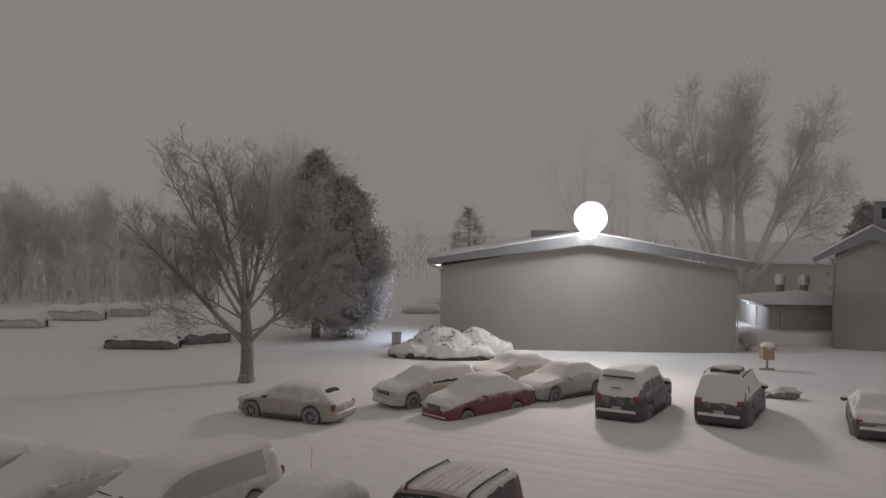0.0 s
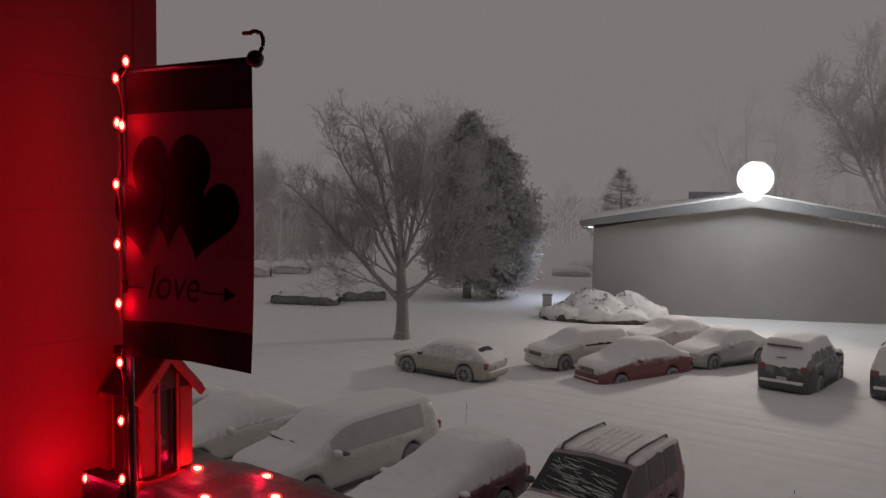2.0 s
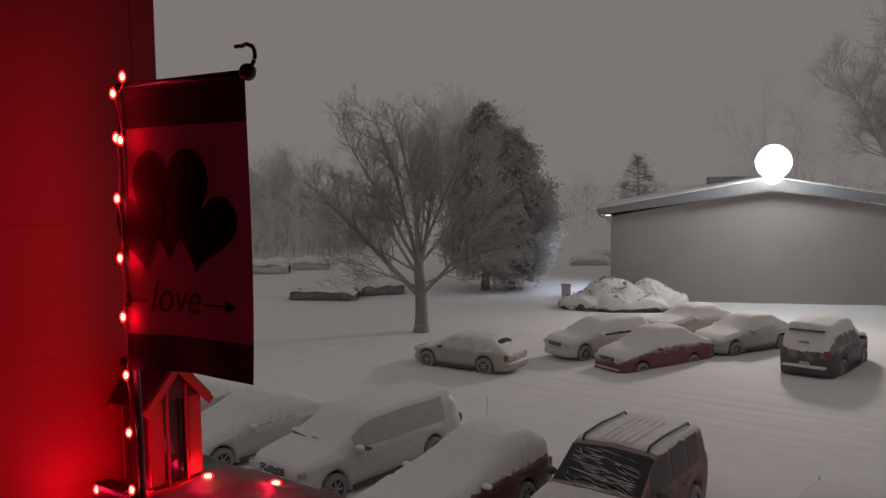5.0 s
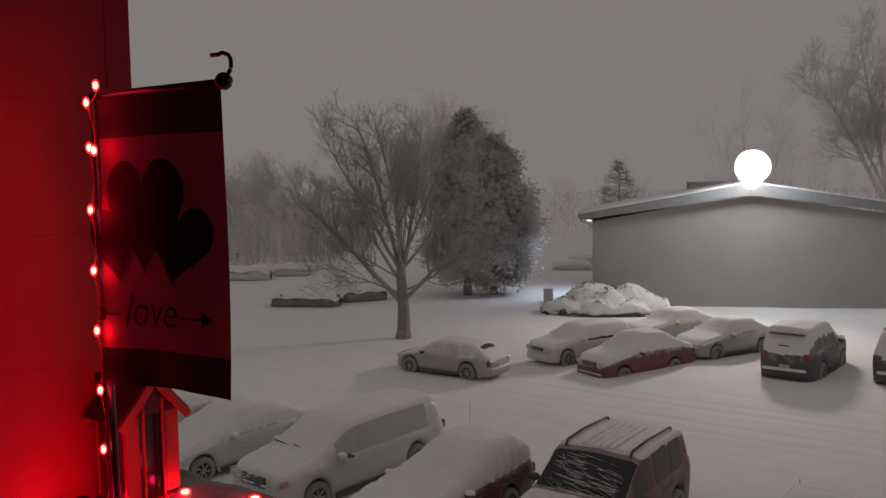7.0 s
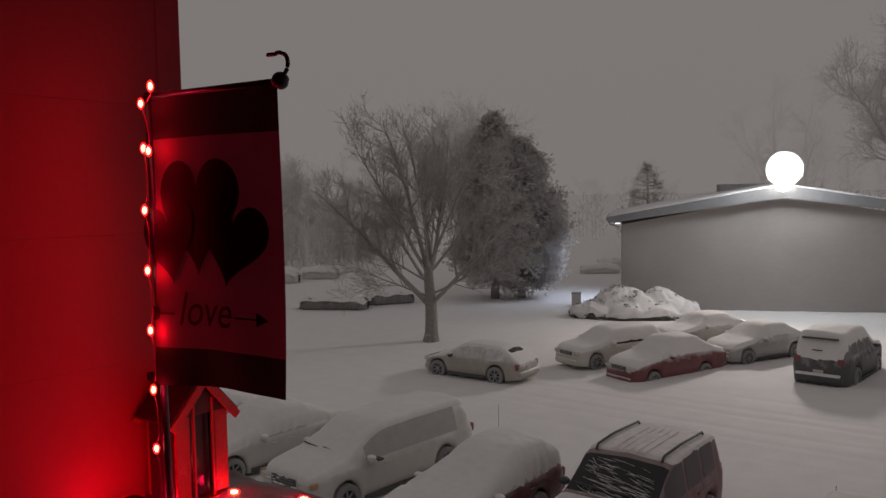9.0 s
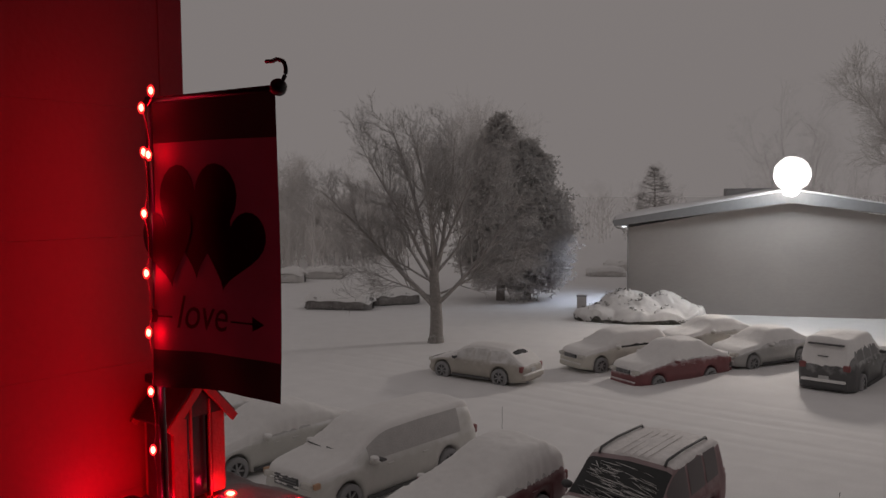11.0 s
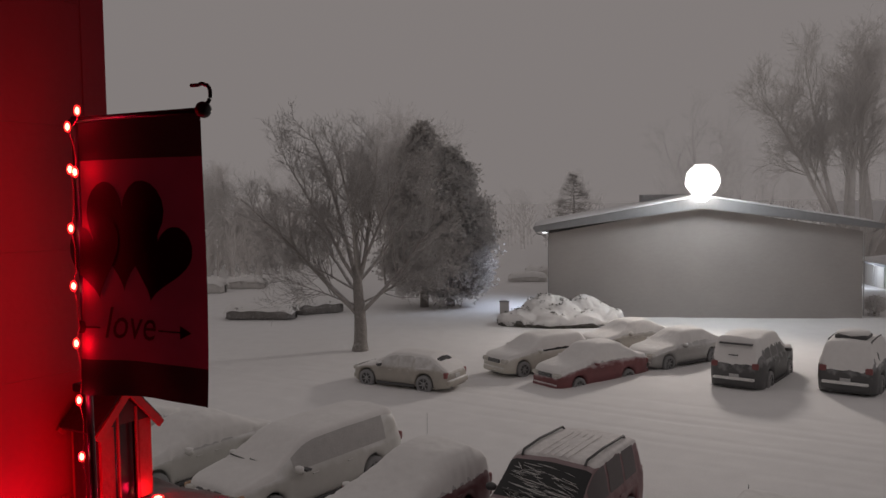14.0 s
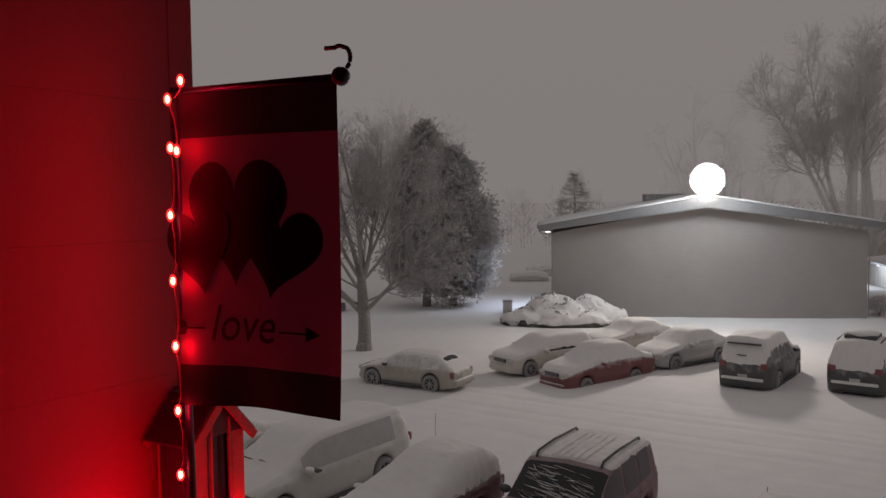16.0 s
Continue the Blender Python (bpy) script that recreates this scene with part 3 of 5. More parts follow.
        for i in range(n - 1):
            for j in range(m - 1):
                fs.append((i * m + j, (i + 1) * m + j, (i + 1) * m + j + 1, i * m + j + 1))
        return vs, fs


def wheel(parent, x, y, r, side):
    w = part("wheel", lathe([(r * 0.62, -0.10), (r * 0.93, -0.105), (r, -0.075), (r, 0.075), (r * 0.93, 0.105), (r * 0.62, 0.10)], 28), RUBBER, parent, "black rubber tyre packed with snow", True)
    w.location = (x, y, r)
    part("rim", lathe([(0.0, 0.02 * side), (r * 0.55, 0.02 * side), (r * 0.60, 0.085 * side), (r * 0.66, 0.095 * side), (r * 0.66, -0.09 * side)], 28), TRIM, w, "dark wheel well of the rim", True)
    spokes = bmesh.new()
    for k in range(7):
        a = 2 * math.pi * k / 7 + 0.3
        rot = Matrix.Rotation(a, 4, "Y")
        box((r * 0.33 * math.cos(a), 0.065 * side, -r * 0.33 * math.sin(a)), (r * 0.62, 0.03, r * 0.12), 0.0, spokes, rot)
    bmesh.ops.create_cone(spokes, cap_ends=True, segments=12, radius1=r * 0.14, radius2=r * 0.12, depth=0.05, matrix=Matrix.Translation((0, 0.07 * side, 0)) @ Matrix.Rotation(radians(90), 4, "X"))
    part("spoke_star", spokes, ALLOY, w, "alloy spokes")
    return w


def car(where, heading, style, L, W, H, base, tyre, paint, label, depth=0.14, mask=None, side=0.0, frosted=False, front="plain", rails=False, rail_in=0.93, seed=1, sunk=0.08, pillars=True, category="car", glazing=None, blanket=None, drip=0.35):
    """A parked car with its heading in degrees; mask tells where snow lies (share of length, share of half width, side)."""
    c = thing("parked_car", pose(where[0], where[1], ground_z(*where[:2]) - sunk, 0, 0, heading), label, category, "parked cars")
    sh = Shell(style, L, W, H, base, tyre)
    s = sh.s
    part("body", sh.body(), paint, c, "", True)
    glass = glazing or (FROST_GLASS if frosted else GLASS)
    # side windows, split by the pillars
    rear = -0.36 * L if style in ("suv", "van", "wagon", "suv_wide") else (s["rtop"] + 0.02) * L
    front_x = (s["cowl"] - 0.085) * L
    cuts = [rear, front_x] if not pillars else [rear, rear + (front_x - rear) * 0.30, rear + (front_x - rear) * 0.63, front_x]
    for a, b in zip(cuts[:-1], cuts[1:]):
        part("side_window", sh.patch(a + 0.04, b - 0.03, 5, 7, 0.007, 0.10), glass, c, "", True)
        part("side_window", sh.patch(a + 0.04, b - 0.03, 11, 13, 0.007, 0.10), glass, c, "", True)
    part("windshield", sh.patch(s["wtop"] * L, (s["cowl"] - 0.005) * L, 7, 11, 0.009, 0.1), GLASS, c, "", True)
    part("rear_window", sh.patch(s["rlow"] * L, s["rtop"] * L, 7, 11, 0.009, 0.1), GLASS, c, "", True)
    # door seams and handles
    for y in (1, -1):
        for k, fx in enumerate((0.5, 0.86)):
            hx = rear + (front_x - rear) * fx - 0.18
            i = int(np.argmin(np.abs(sh.xs - hx)))
            part("door_handle", box((hx, y * (sh.w[i] + 0.01), sh.belt[i] - 0.13), (0.18, 0.03, 0.03), 0.01), paint, c)
        part("sill_trim", box((0.02 * L, y * (W / 2 - 0.01), 0.25), (base - 2 * tyre - 0.2, 0.05, 0.10), 0.02), TRIM, c)
        i = int(np.argmin(np.abs(sh.xs - (front_x - 0.05))))
        mir = part("mirror", blob((front_x - 0.02, y * (sh.w[i] + 0.12), sh.belt[i] + 0.08), 0.12, seed, 0.06, 2, (0.75, 1.1, 0.72)), TRIM if paint.name.startswith("dark") or not depth > 0.03 else paint, c, "", True)
        if blanket is None:
            part("mirror_snow", blob((front_x - 0.02, y * (sh.w[i] + 0.12), sh.belt[i] + 0.15), 0.115, seed + 2, 0.12, 2, (0.8, 1.1, 0.45)), SNOW_CAP, mir, "cap of snow", True)
    for ax in sh.axles:
        for y in (1, -1):
            wheel(c, ax, y * (W / 2 - 0.105), tyre, y)
    # front face
    fx = L / 2
    wf = float(sh.w[-3])
    hood = H * (0.485 if style == "van" else 0.47)
    tall = 0.24 if style == "van" else 0.15
    part("front_bumper", box((fx - 0.02, 0, 0.36), (0.16, wf * 1.75, 0.20), 0.06), TRIM if front == "dark" else paint, c, "", True)
    part("grille", box((fx + 0.005, 0, hood), (0.06, wf * 0.95, tall), 0.02), TRIM, c, "black front grille")
    for k in range(4):
        part("grille_bar", box((fx + 0.035, 0, hood + (k - 1.5) * tall * 0.25), (0.02, wf * 0.9, 0.018), 0.003), GREY_METAL, c)
    for y in (1, -1):
        part("headlight", box((fx - 0.09, y * wf * 0.78, hood + 0.01), (0.22, wf * 0.42, 0.15), 0.05), HEAD, c, "", True)
    # rear face
    part("rear_bumper", box((-fx + 0.01, 0, 0.42), (0.20, wf * 1.85, 0.22), 0.06), TRIM if front == "dark" else paint, c, "", True)
    if front == "dark":
        part("bumper_snow", box((-fx - 0.05, 0, 0.57), (0.16, wf * 1.75, 0.10), 0.045), SNOW_CAP, c, "ledge of snow on the bumper", True)
    part("plate", box((-fx - 0.015, 0, 0.66 if style in ("suv", "van", "wagon", "suv_wide") else 0.62), (0.03, 0.34, 0.14), 0.008), PLATE, c, "number plate dulled with snow")
    for y in (1, -1):
        tz = H * (0.53 if style in ("suv", "van", "wagon", "suv_wide") else 0.50)
        part("tail_light", box((-fx + 0.10, y * wf * 0.86, tz), (0.16, 0.24, 0.22), 0.05), TAIL, c, "red tail light lens", True)
    part("exhaust", tube([(-fx + 0.3, 0.45, 0.24), (-fx - 0.04, 0.45, 0.24)], 0.035, 10), GREY_METAL, c)
    if rails:
        for y in (1, -1):
            wy = float(np.interp(-0.1 * L, sh.xs, sh.wr)) * rail_in
            pts = [(-0.36 * L, y * wy, H - 0.06), (-0.34 * L, y * wy, H + 0.035), (-0.1 * L, y * wy, H + 0.065), (0.06 * L, y * wy * 0.98, H + 0.03), (0.08 * L, y * wy * 0.97, H - 0.06)]
            part("roof_rail", tube(pts, 0.026, 8), TRIM, c, "black roof rail", True)
    m0 = mask or (lambda u, v, sd: 1.0)
    part("snow_blanket", sh.snow(depth, m0, seed, side, drip), blanket or SNOW_CAP, c, "thick rounded blanket of snow", True)
    if front == "wipers":
        for y0 in (0.42, -0.25):
            part("wiper", tube([((s["cowl"] - 0.02) * L, y0, H * 0.68 + depth * 1.1), ((s["cowl"] - 0.022) * L, y0 - 0.5, H * 0.695 + depth * 1.2)], 0.016, 6), TRIM, c, "wiper blade")
    return c


SILVER = mat("paint_silver_beige", (0.36, 0.325, 0.27), 0.5, 0.0, 4, 0.15, 0.1, 50, snow=0.8, dust=0.16)
RIME = mat("rime_on_glass", (0.33, 0.305, 0.26), 0.6, 0, 5, 0.2, 0.3, 40, snow=0.8, dust=0.34)
CREAM = mat("paint_cream", (0.52, 0.49, 0.40), 0.45, 0.0, 4, 0.15, 0.1, 50, snow=0.8, dust=0.30)
WIDE = dict(top=[(-.5, .36), (-.49, .56), (-.47, .68), (-.43, .92), (-.40, .97), (-.15, 1.0), (.05, .985), (.10, .945), (.265, .615), (.42, .57), (.485, .51), (.5, .40)],
            belt=[(-.5, .36), (-.485, .60), (.265, .59), (.42, .555), (.485, .50), (.5, .40)], roof=.84, cowl=.262, wtop=.09, rtop=-.425, rlow=-.47)
STYLES["suv_wide"] = WIDE
GREY = mat("paint_grey", (0.34, 0.33, 0.31), 0.4, 0.3, 4, 0.15, 0.1, 50, snow=0.8, dust=0.25)
RED = mat("paint_red", (0.17, 0.024, 0.028), 0.4, 0.0, 4, 0.2, 0.1, 50, snow=0.8, dust=0.06)
MAROON = mat("paint_maroon", (0.13, 0.024, 0.030), 0.35, 0.1, 4, 0.2, 0.1, 50, snow=0.25, dust=0.03)
CHARCOAL = mat("dark_paint_charcoal", (0.05, 0.049, 0.05), 0.5, 0.0, 4, 0.2, 0.1, 50, snow=0.7, dust=0.07)
WHITE = mat("paint_white", (0.55, 0.54, 0.49), 0.4, 0.0, 4, 0.1, 0.1, 50, snow=0.8, dust=0.25)


def span(a, b, soft=0.02):
    return lambda u: min(1.0, max(0.0, (u - a) / soft + 0.5), max(0.0, (b - u) / soft + 0.5))


def but(*holes):
    """Snow all over but for stretches of the length (and a share of the half width)."""
    fs = [(span(h[0], h[1]), h[2], h[3] if len(h) > 3 else -1.0) for h in holes]
    return lambda u, v, sd: 1.0 - max([f(u) * (1.0 if low < v < w else 0.0) for f, w, low in fs] + [0.0])


car((-5.38, 30.10), 157, "hatch", 4.17, 1.78, 1.39, 2.55, 0.33, SILVER, "beige hatchback with alloy wheels dusted with snow", 0.03, but((-.388, -.352, .52)), 0.30, True, seed=1, sunk=0.07, glazing=RIME)
car((-0.55, 33.2), 222, "wagon", 4.6, 1.74, 1.46, 2.62, 0.32, CREAM, "cream station wagon under thick snow", 0.09, but((-.34, -.06, 2.0, 0.93)), 0.9, False, seed=2, sunk=0.08, pillars=False)
car((1.55, 31.75), 222, "sedan", 4.85, 1.78, 1.64, 2.65, 0.32, RED, "red sedan with its hood, windows and roof under snow", 0.13, None, 0.95, True, seed=3, sunk=0.37)
car((5.35, 35.0), 220, "sedan", 4.7, 1.76, 1.44, 2.7, 0.32, GREY, "grey sedan under smooth snow", 0.12, None, 0.6, True, seed=4, sunk=0.1)
car((3.55, 38.2), 216, "sedan", 4.6, 1.76, 1.38, 2.7, 0.32, SILVER, "pale sedan half hidden behind other cars", 0.12, None, 0.92, True, seed=5, sunk=0.1)
DUSTED_SIDE = mat("dusted_side_glass", (0.06, 0.06, 0.06), 0.5, 0, 5, 0.3, 0.3, 40, dust=0.16)
dark_suv = car((7.70, 32.05), 60, "suv", 4.65, 2.00, 1.96, 2.65, 0.37, CHARCOAL, "dark sport utility vehicle with snow on roof and tailgate", 0.10, but((-.6, -.482, 1.1)), 0.55, True, "dark", seed=6, sunk=0.17, glazing=DUSTED_SIDE)
# Added dark strip in place of the gap atop the rear window.
part("tailgate_gap", box((-2.13, 0, 1.80), (0.16, 1.20, 0.05), 0.02), TRIM, dark_suv, "dark strip standing for the bare gap above the snowed rear window", True)
part("rear_wiper", box((-2.27, 0.05, 1.40), (0.05, 0.34, 0.035), 0.012), TRIM, dark_suv, "short dark rear wiper")
jeep = car((11.25, 31.3), 60, "suv", 4.6, 2.02, 1.92, 2.6, 0.38, CHARCOAL, "black off-road vehicle crusted with snow", 0.10, but((-.6, -.484, 1.1)), 0.5, False, "dark", True, seed=7, sunk=0.14)
part("roof_box", box((-0.9, 0, 2.04), (1.1, 1.05, 0.16), 0.06), TRIM, jeep, "dark roof carrier", True)
part("roof_box_snow", blob((-0.9, 0, 2.14), 0.62, 5, 0.1, 3, (0.95, 0.9, 0.22)), SNOW_CAP, jeep, "snow on the roof carrier", True)
car((15.85, 29.4), 66, "sedan", 4.6, 1.80, 1.45, 2.7, 0.33, CHARCOAL, "dark car at the end of the row under snow", 0.12, None, 0.4, True, "dark", seed=8)
car((-9.3, 19.3), 241, "sedan", 4.7, 1.78, 1.45, 2.7, 0.33, WHITE, "pale sedan buried in smooth snow", 0.15, None, 0.92, True, seed=9, pillars=False)
car((-12.6, 20.8), 241, "sedan", 4.6, 1.78, 1.45, 2.7, 0.33, GREY, "grey sedan buried in snow", 0.15, None, 0.9, True, seed=10)
SNOWED_GLASS = mat("snowed_over_glass", (0.34, 0.325, 0.305), 0.8, 0, 4, 0.2, 0.5, 30, dust=0.34)
van = car((-6.0, 18.55), 241.5, "van", 5.62, 1.98, 1.72, 3.32, 0.35, WHITE, "white minivan with snow over hood, roof and windshield", 0.07, None, 0.0, True, "wipers", seed=11, sunk=0.12, pillars=False, glazing=SNOWED_GLASS, drip=0.1)
AMBER = mat("amber_lens", (0.45, 0.20, 0.05), 0.3, 0, 10, 0.15, 0.1, 60, dust=0.2)
rv = np.random.default_rng(12)
for k in range(9):
    part("grille_snow", blob((2.845, rv.uniform(-0.46, 0.46), 0.79 + 0.06 * (k % 4)), rv.uniform(0.035, 0.065), k, 0.25, 2, (0.45, 1.7, 0.42)), SNOW_CAP, van, "snow caught in the grille", True)
for y in (1, -1):
    part("turn_signal", box((2.68, y * 0.86, 0.87), (0.17, 0.09, 0.13), 0.03), AMBER, van, "amber turn signal lens", True)
    part("mirror_housing", box((1.02, y * 1.10, 1.10), (0.16, 0.24, 0.05), 0.02), TRIM, van, "dark underside of the mirror", True)
car((-3.24, 16.08), 242, "coupe", 4.9, 1.86, 1.52, 2.75, 0.32, MAROON, "dark red car heaped with deep snow", 0.20, None, 0.92, True, seed=12, pillars=False, drip=1.0)
DUSTED_GLASS = mat("dusted_glass", (0.05, 0.032, 0.034), 0.5, 0, 5, 0.3, 0.3, 40, dust=0.07)
THIN_SNOW = mat("thin_snow_film", (0.78, 0.755, 0.745), 0.7, 0, 6, 0.2, 0.3, 40)
suv = car((0.10, 16.30), 244, "suv_wide", 4.75, 2.12, 1.84, 2.75, 0.35, MAROON, "maroon sport utility vehicle with a brushed-off windshield and roof rails", 0.03, but((.072, .272, 1.1)), 0.0, False, "wipers", True, 0.80, seed=13, glazing=DUSTED_GLASS, blanket=THIN_SNOW)
rq = np.random.default_rng(5)
streaks = []
def shield(q):
    """Height of the windshield at a share of the length."""
    return 1.84 * float(np.interp(q, [0.05, 0.10, 0.265], [0.985, 0.945, 0.615])) + 0.035


for k in range(110):
    u, y0 = 0.262 - 0.15 * rq.random() ** 1.5, rq.uniform(-0.74, 0.62)
    ln, sl = rq.uniform(0.10, 0.60), rq.normal(0.012, 0.006)
    ln = min(ln, 0.76 - y0)
    q2 = min(0.264, max(0.095, u + sl))
    um = (u + q2) / 2 + rq.normal(0, 0.0012)
    streaks.append(tube([(u * 4.75, y0, shield(u)), (um * 4.75, y0 + ln / 2, shield(um) + 0.005), (q2 * 4.75, y0 + ln, shield(q2))], [0.002, 0.0065 * rq.uniform(0.4, 1.3), 0.002], 5))
tagged(part("snow_streak", join(*streaks), SNOW_CAP, suv, "thin leftover streaks of brushed snow", True), kind="stuff")
for k in range(5):
    part("roof_rib", box((-0.45, -0.32 + 0.16 * k, 1.884), (1.75, 0.03, 0.016), 0.007), THIN_SNOW, suv, "roof rib showing through thin snow")
end_car = car((3.6, 14.3), 243, "sedan", 4.7, 1.78, 1.42, 2.7, 0.32, GREY, "grey sedan under rounded snow", 0.16, None, 0.9, True, "wipers", seed=14)
part("antenna", tube([(-1.2, -0.6, 1.10), (-1.22, -0.6, 1.50)], 0.006, 6), TRIM, end_car, "thin black roof antenna")
# ---- trees ----
def grow(rng, p, d, length, r, level, spec, out):
    """One limb and all that grows from it, as (level, points, radii)."""
    n = max(3, int(length / spec["seg"][level]))
    pts, rad = [p.copy()], [r]
    step = length / n
    tip = spec["tip"][level]
    for i in range(n):
        d = d + Vector(rng.normal(0, spec["wander"][level], 3)) + Vector((0, 0, spec["lift"][level]))
        d.normalize()
        p = p + d * step
        pts.append(p.copy())
        rad.append(r * (1 - (1 - tip) * (i + 1) / n))
    out.append((level, pts, rad))
    if level + 1 >= len(spec["kids"]):
        return
    for k in range(spec["kids"][level]):
        f = spec["from"][level] + (1 - spec["from"][level]) * (k + rng.random()) / spec["kids"][level]
        i = min(n - 1, int(f * n))
        q = pts[i].lerp(pts[i + 1], f * n - i)
        a = (pts[i + 1] - pts[i]).normalized()
        side = Vector(rng.normal(0, 1, 3))
        side = (side - a * side.dot(a)).normalized()
        ang = radians(spec["angle"][level] * (0.7 + 0.6 * rng.random()))
        nd = a * math.cos(ang) + side * math.sin(ang)
        ln = spec["len"][level] * (0.55 + 0.7 * rng.random()) * (1.15 - 0.55 * f)
        nr = max(spec["min_r"], min(rad[i] * 0.62, spec["rad"][level]))
        grow(rng, q, nd, ln, nr, level + 1, spec, out)


def tubes(limbs, sides):
    pieces = [tube(p, r, sides, False) for _, p, r in limbs]
    vs, fs = [], []
    for v, f in pieces:
        o = len(vs)
        vs += v
        fs += [tuple(i + o for i in q) for q in f]
    return vs, fs


def bare_tree(name, where, limbs_at, spec, seed, bark, twig, label, trunk=None, group="bare trees", limb=None):
    """A leafless tree: limbs_at lists the first limbs as (start height, direction, length, radius)."""
    t = thing(name, pose(where[0], where[1], ground_z(*where) - 0.1), label, "tree", group)
    rng = np.random.default_rng(seed)
    out = []
    if trunk:
        h, r0, r1 = trunk
        zs = np.linspace(0, h, 9)
        out.append((0, [Vector((0.05 * math.sin(z * 1.3), 0.03 * math.cos(z), z)) for z in zs], [r0 * (1.28 - 0.28 * min(1, z / 0.5)) + (r1 - r0) * z / h for z in zs]))
    for z, d, ln, r in limbs_at:
        grow(rng, Vector((0, 0, z)), Vector(d).normalized(), ln, r, 1, spec, out)
    part("trunk", tubes([o for o in out if o[0] == 0], 9), bark, t, "", True)
    for o in out:
        if o[0] == 1:
            part("limb", tubes([o], 9), limb or bark, t, "", True)
    tagged(part("branchwork", tubes([o for o in out if o[0] == 2], 5), limb or bark, t, "", True), kind="stuff")
    tagged(part("crown", tubes([o for o in out if o[0] > 2], 3), twig, t, "fine bare twigs", True), kind="stuff")
    return t


NEAR_SPEC = dict(kids=[0, 15, 8, 7, 0], seg=[0.4, 0.35, 0.28, 0.22, 0.2], wander=[0, 0.035, 0.08, 0.11, 0.13], lift=[0, 0.012, 0.045, 0.05, 0.04], tip=[0.6, 0.16, 0.28, 0.4, 0.5],
                 angle=[0, 40, 40, 40, 40], len=[0, 2.3, 1.15, 0.62, 0.32], rad=[0.1, 0.05, 0.022, 0.011, 0.008], min_r=0.0075)
NEAR_SPEC["from"] = [0, 0.25, 0.2, 0.15, 0.1]
bare_tree("bare_tree", (-8.87, 36.75), [
    (1.75, (-0.72, -0.12, 0.80), 7.6, 0.145), (1.80, (0.78, -0.2, 0.85), 6.2, 0.12), (2.30, (0.95, 0.3, 0.38), 4.4, 0.060), (2.20, (-0.95, -0.3, 0.36), 4.0, 0.055),
    (2.7, (-0.66, 0.40, 0.85), 6.8, 0.095), (3.0, (-0.26, 0.1, 1.0), 7.6, 0.145), (2.9, (-0.95, -0.2, 0.55), 4.6, 0.060), (3.3, (0.70, 0.35, 0.85), 6.2, 0.085),
    (3.3, (0.30, 0.05, 1.0), 6.4, 0.125), (3.9, (0.02, -0.1, 1.0), 6.0, 0.12), (3.6, (-0.10, 0.7, 1.0), 5.6, 0.075), (3.4, (0.12, -0.75, 0.95), 5.4, 0.075),
    (3.2, (-0.50, -0.3, 1.0), 7.0, 0.100), (3.7, (0.55, -0.3, 1.0), 6.2, 0.090)],
    NEAR_SPEC, 17, BARK, TWIG, "tall bare deciduous tree with snow along its branches", (4.1, 0.34, 0.19), limb=LIMB)

FAR_SPEC = dict(kids=[0, 17, 11, 9, 0], seg=[1, 1.0, 0.7, 0.5, 0.4], wander=[0, 0.035, 0.10, 0.13, 0.14], lift=[0, 0.016, 0.03, 0.04, 0.04], tip=[0.6, 0.10, 0.3, 0.4, 0.5],
                angle=[0, 32, 40, 42, 42], len=[0, 4.4, 2.5, 1.4, 0.8], rad=[0.1, 0.09, 0.040, 0.022, 0.015], min_r=0.016)
FAR_SPEC["from"] = [0, 0.40, 0.25, 0.15, 0.1]
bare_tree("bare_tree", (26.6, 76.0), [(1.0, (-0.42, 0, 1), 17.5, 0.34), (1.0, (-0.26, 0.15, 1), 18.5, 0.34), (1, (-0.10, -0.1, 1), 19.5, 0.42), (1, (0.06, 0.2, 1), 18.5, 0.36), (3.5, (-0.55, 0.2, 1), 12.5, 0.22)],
          FAR_SPEC, 5, HAZE_TRUNK, HAZE_NEAR, "huge bare cottonwood, its colour greyed for haze", (1.6, 0.75, 0.6))
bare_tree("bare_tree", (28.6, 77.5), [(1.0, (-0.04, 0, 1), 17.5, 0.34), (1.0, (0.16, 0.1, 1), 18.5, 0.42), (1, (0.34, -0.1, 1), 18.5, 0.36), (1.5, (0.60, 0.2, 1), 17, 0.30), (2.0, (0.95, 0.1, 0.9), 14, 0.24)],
          FAR_SPEC, 8, HAZE_TRUNK, HAZE_NEAR, "huge bare cottonwood leaning wide in blowing snow", (1.6, 0.7, 0.6))
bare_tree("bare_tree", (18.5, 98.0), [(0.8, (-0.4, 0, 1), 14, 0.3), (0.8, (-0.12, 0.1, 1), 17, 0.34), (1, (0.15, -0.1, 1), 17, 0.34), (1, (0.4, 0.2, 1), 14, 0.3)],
          dict(FAR_SPEC, kids=[0, 9, 7, 5, 0]), 9, HAZE_FAR, HAZE_FAR, "faint bare tree far behind the brick building", (1.3, 0.6, 0.5))
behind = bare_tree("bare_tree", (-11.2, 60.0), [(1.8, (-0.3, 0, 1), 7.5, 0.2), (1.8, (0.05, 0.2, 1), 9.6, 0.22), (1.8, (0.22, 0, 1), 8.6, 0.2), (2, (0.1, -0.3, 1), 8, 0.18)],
                   FAR_SPEC, 14, HAZE_WOOD, HAZE_WOOD, "bare tree standing behind the dark pines", (2, 0.35, 0.3))

rw = np.random.default_rng(21)
MID_SPEC = dict(FAR_SPEC)
MID_SPEC.update(kids=[0, 12, 9, 6, 0], len=[0, 3.4, 1.9, 1.0, 0.6], min_r=0.02)
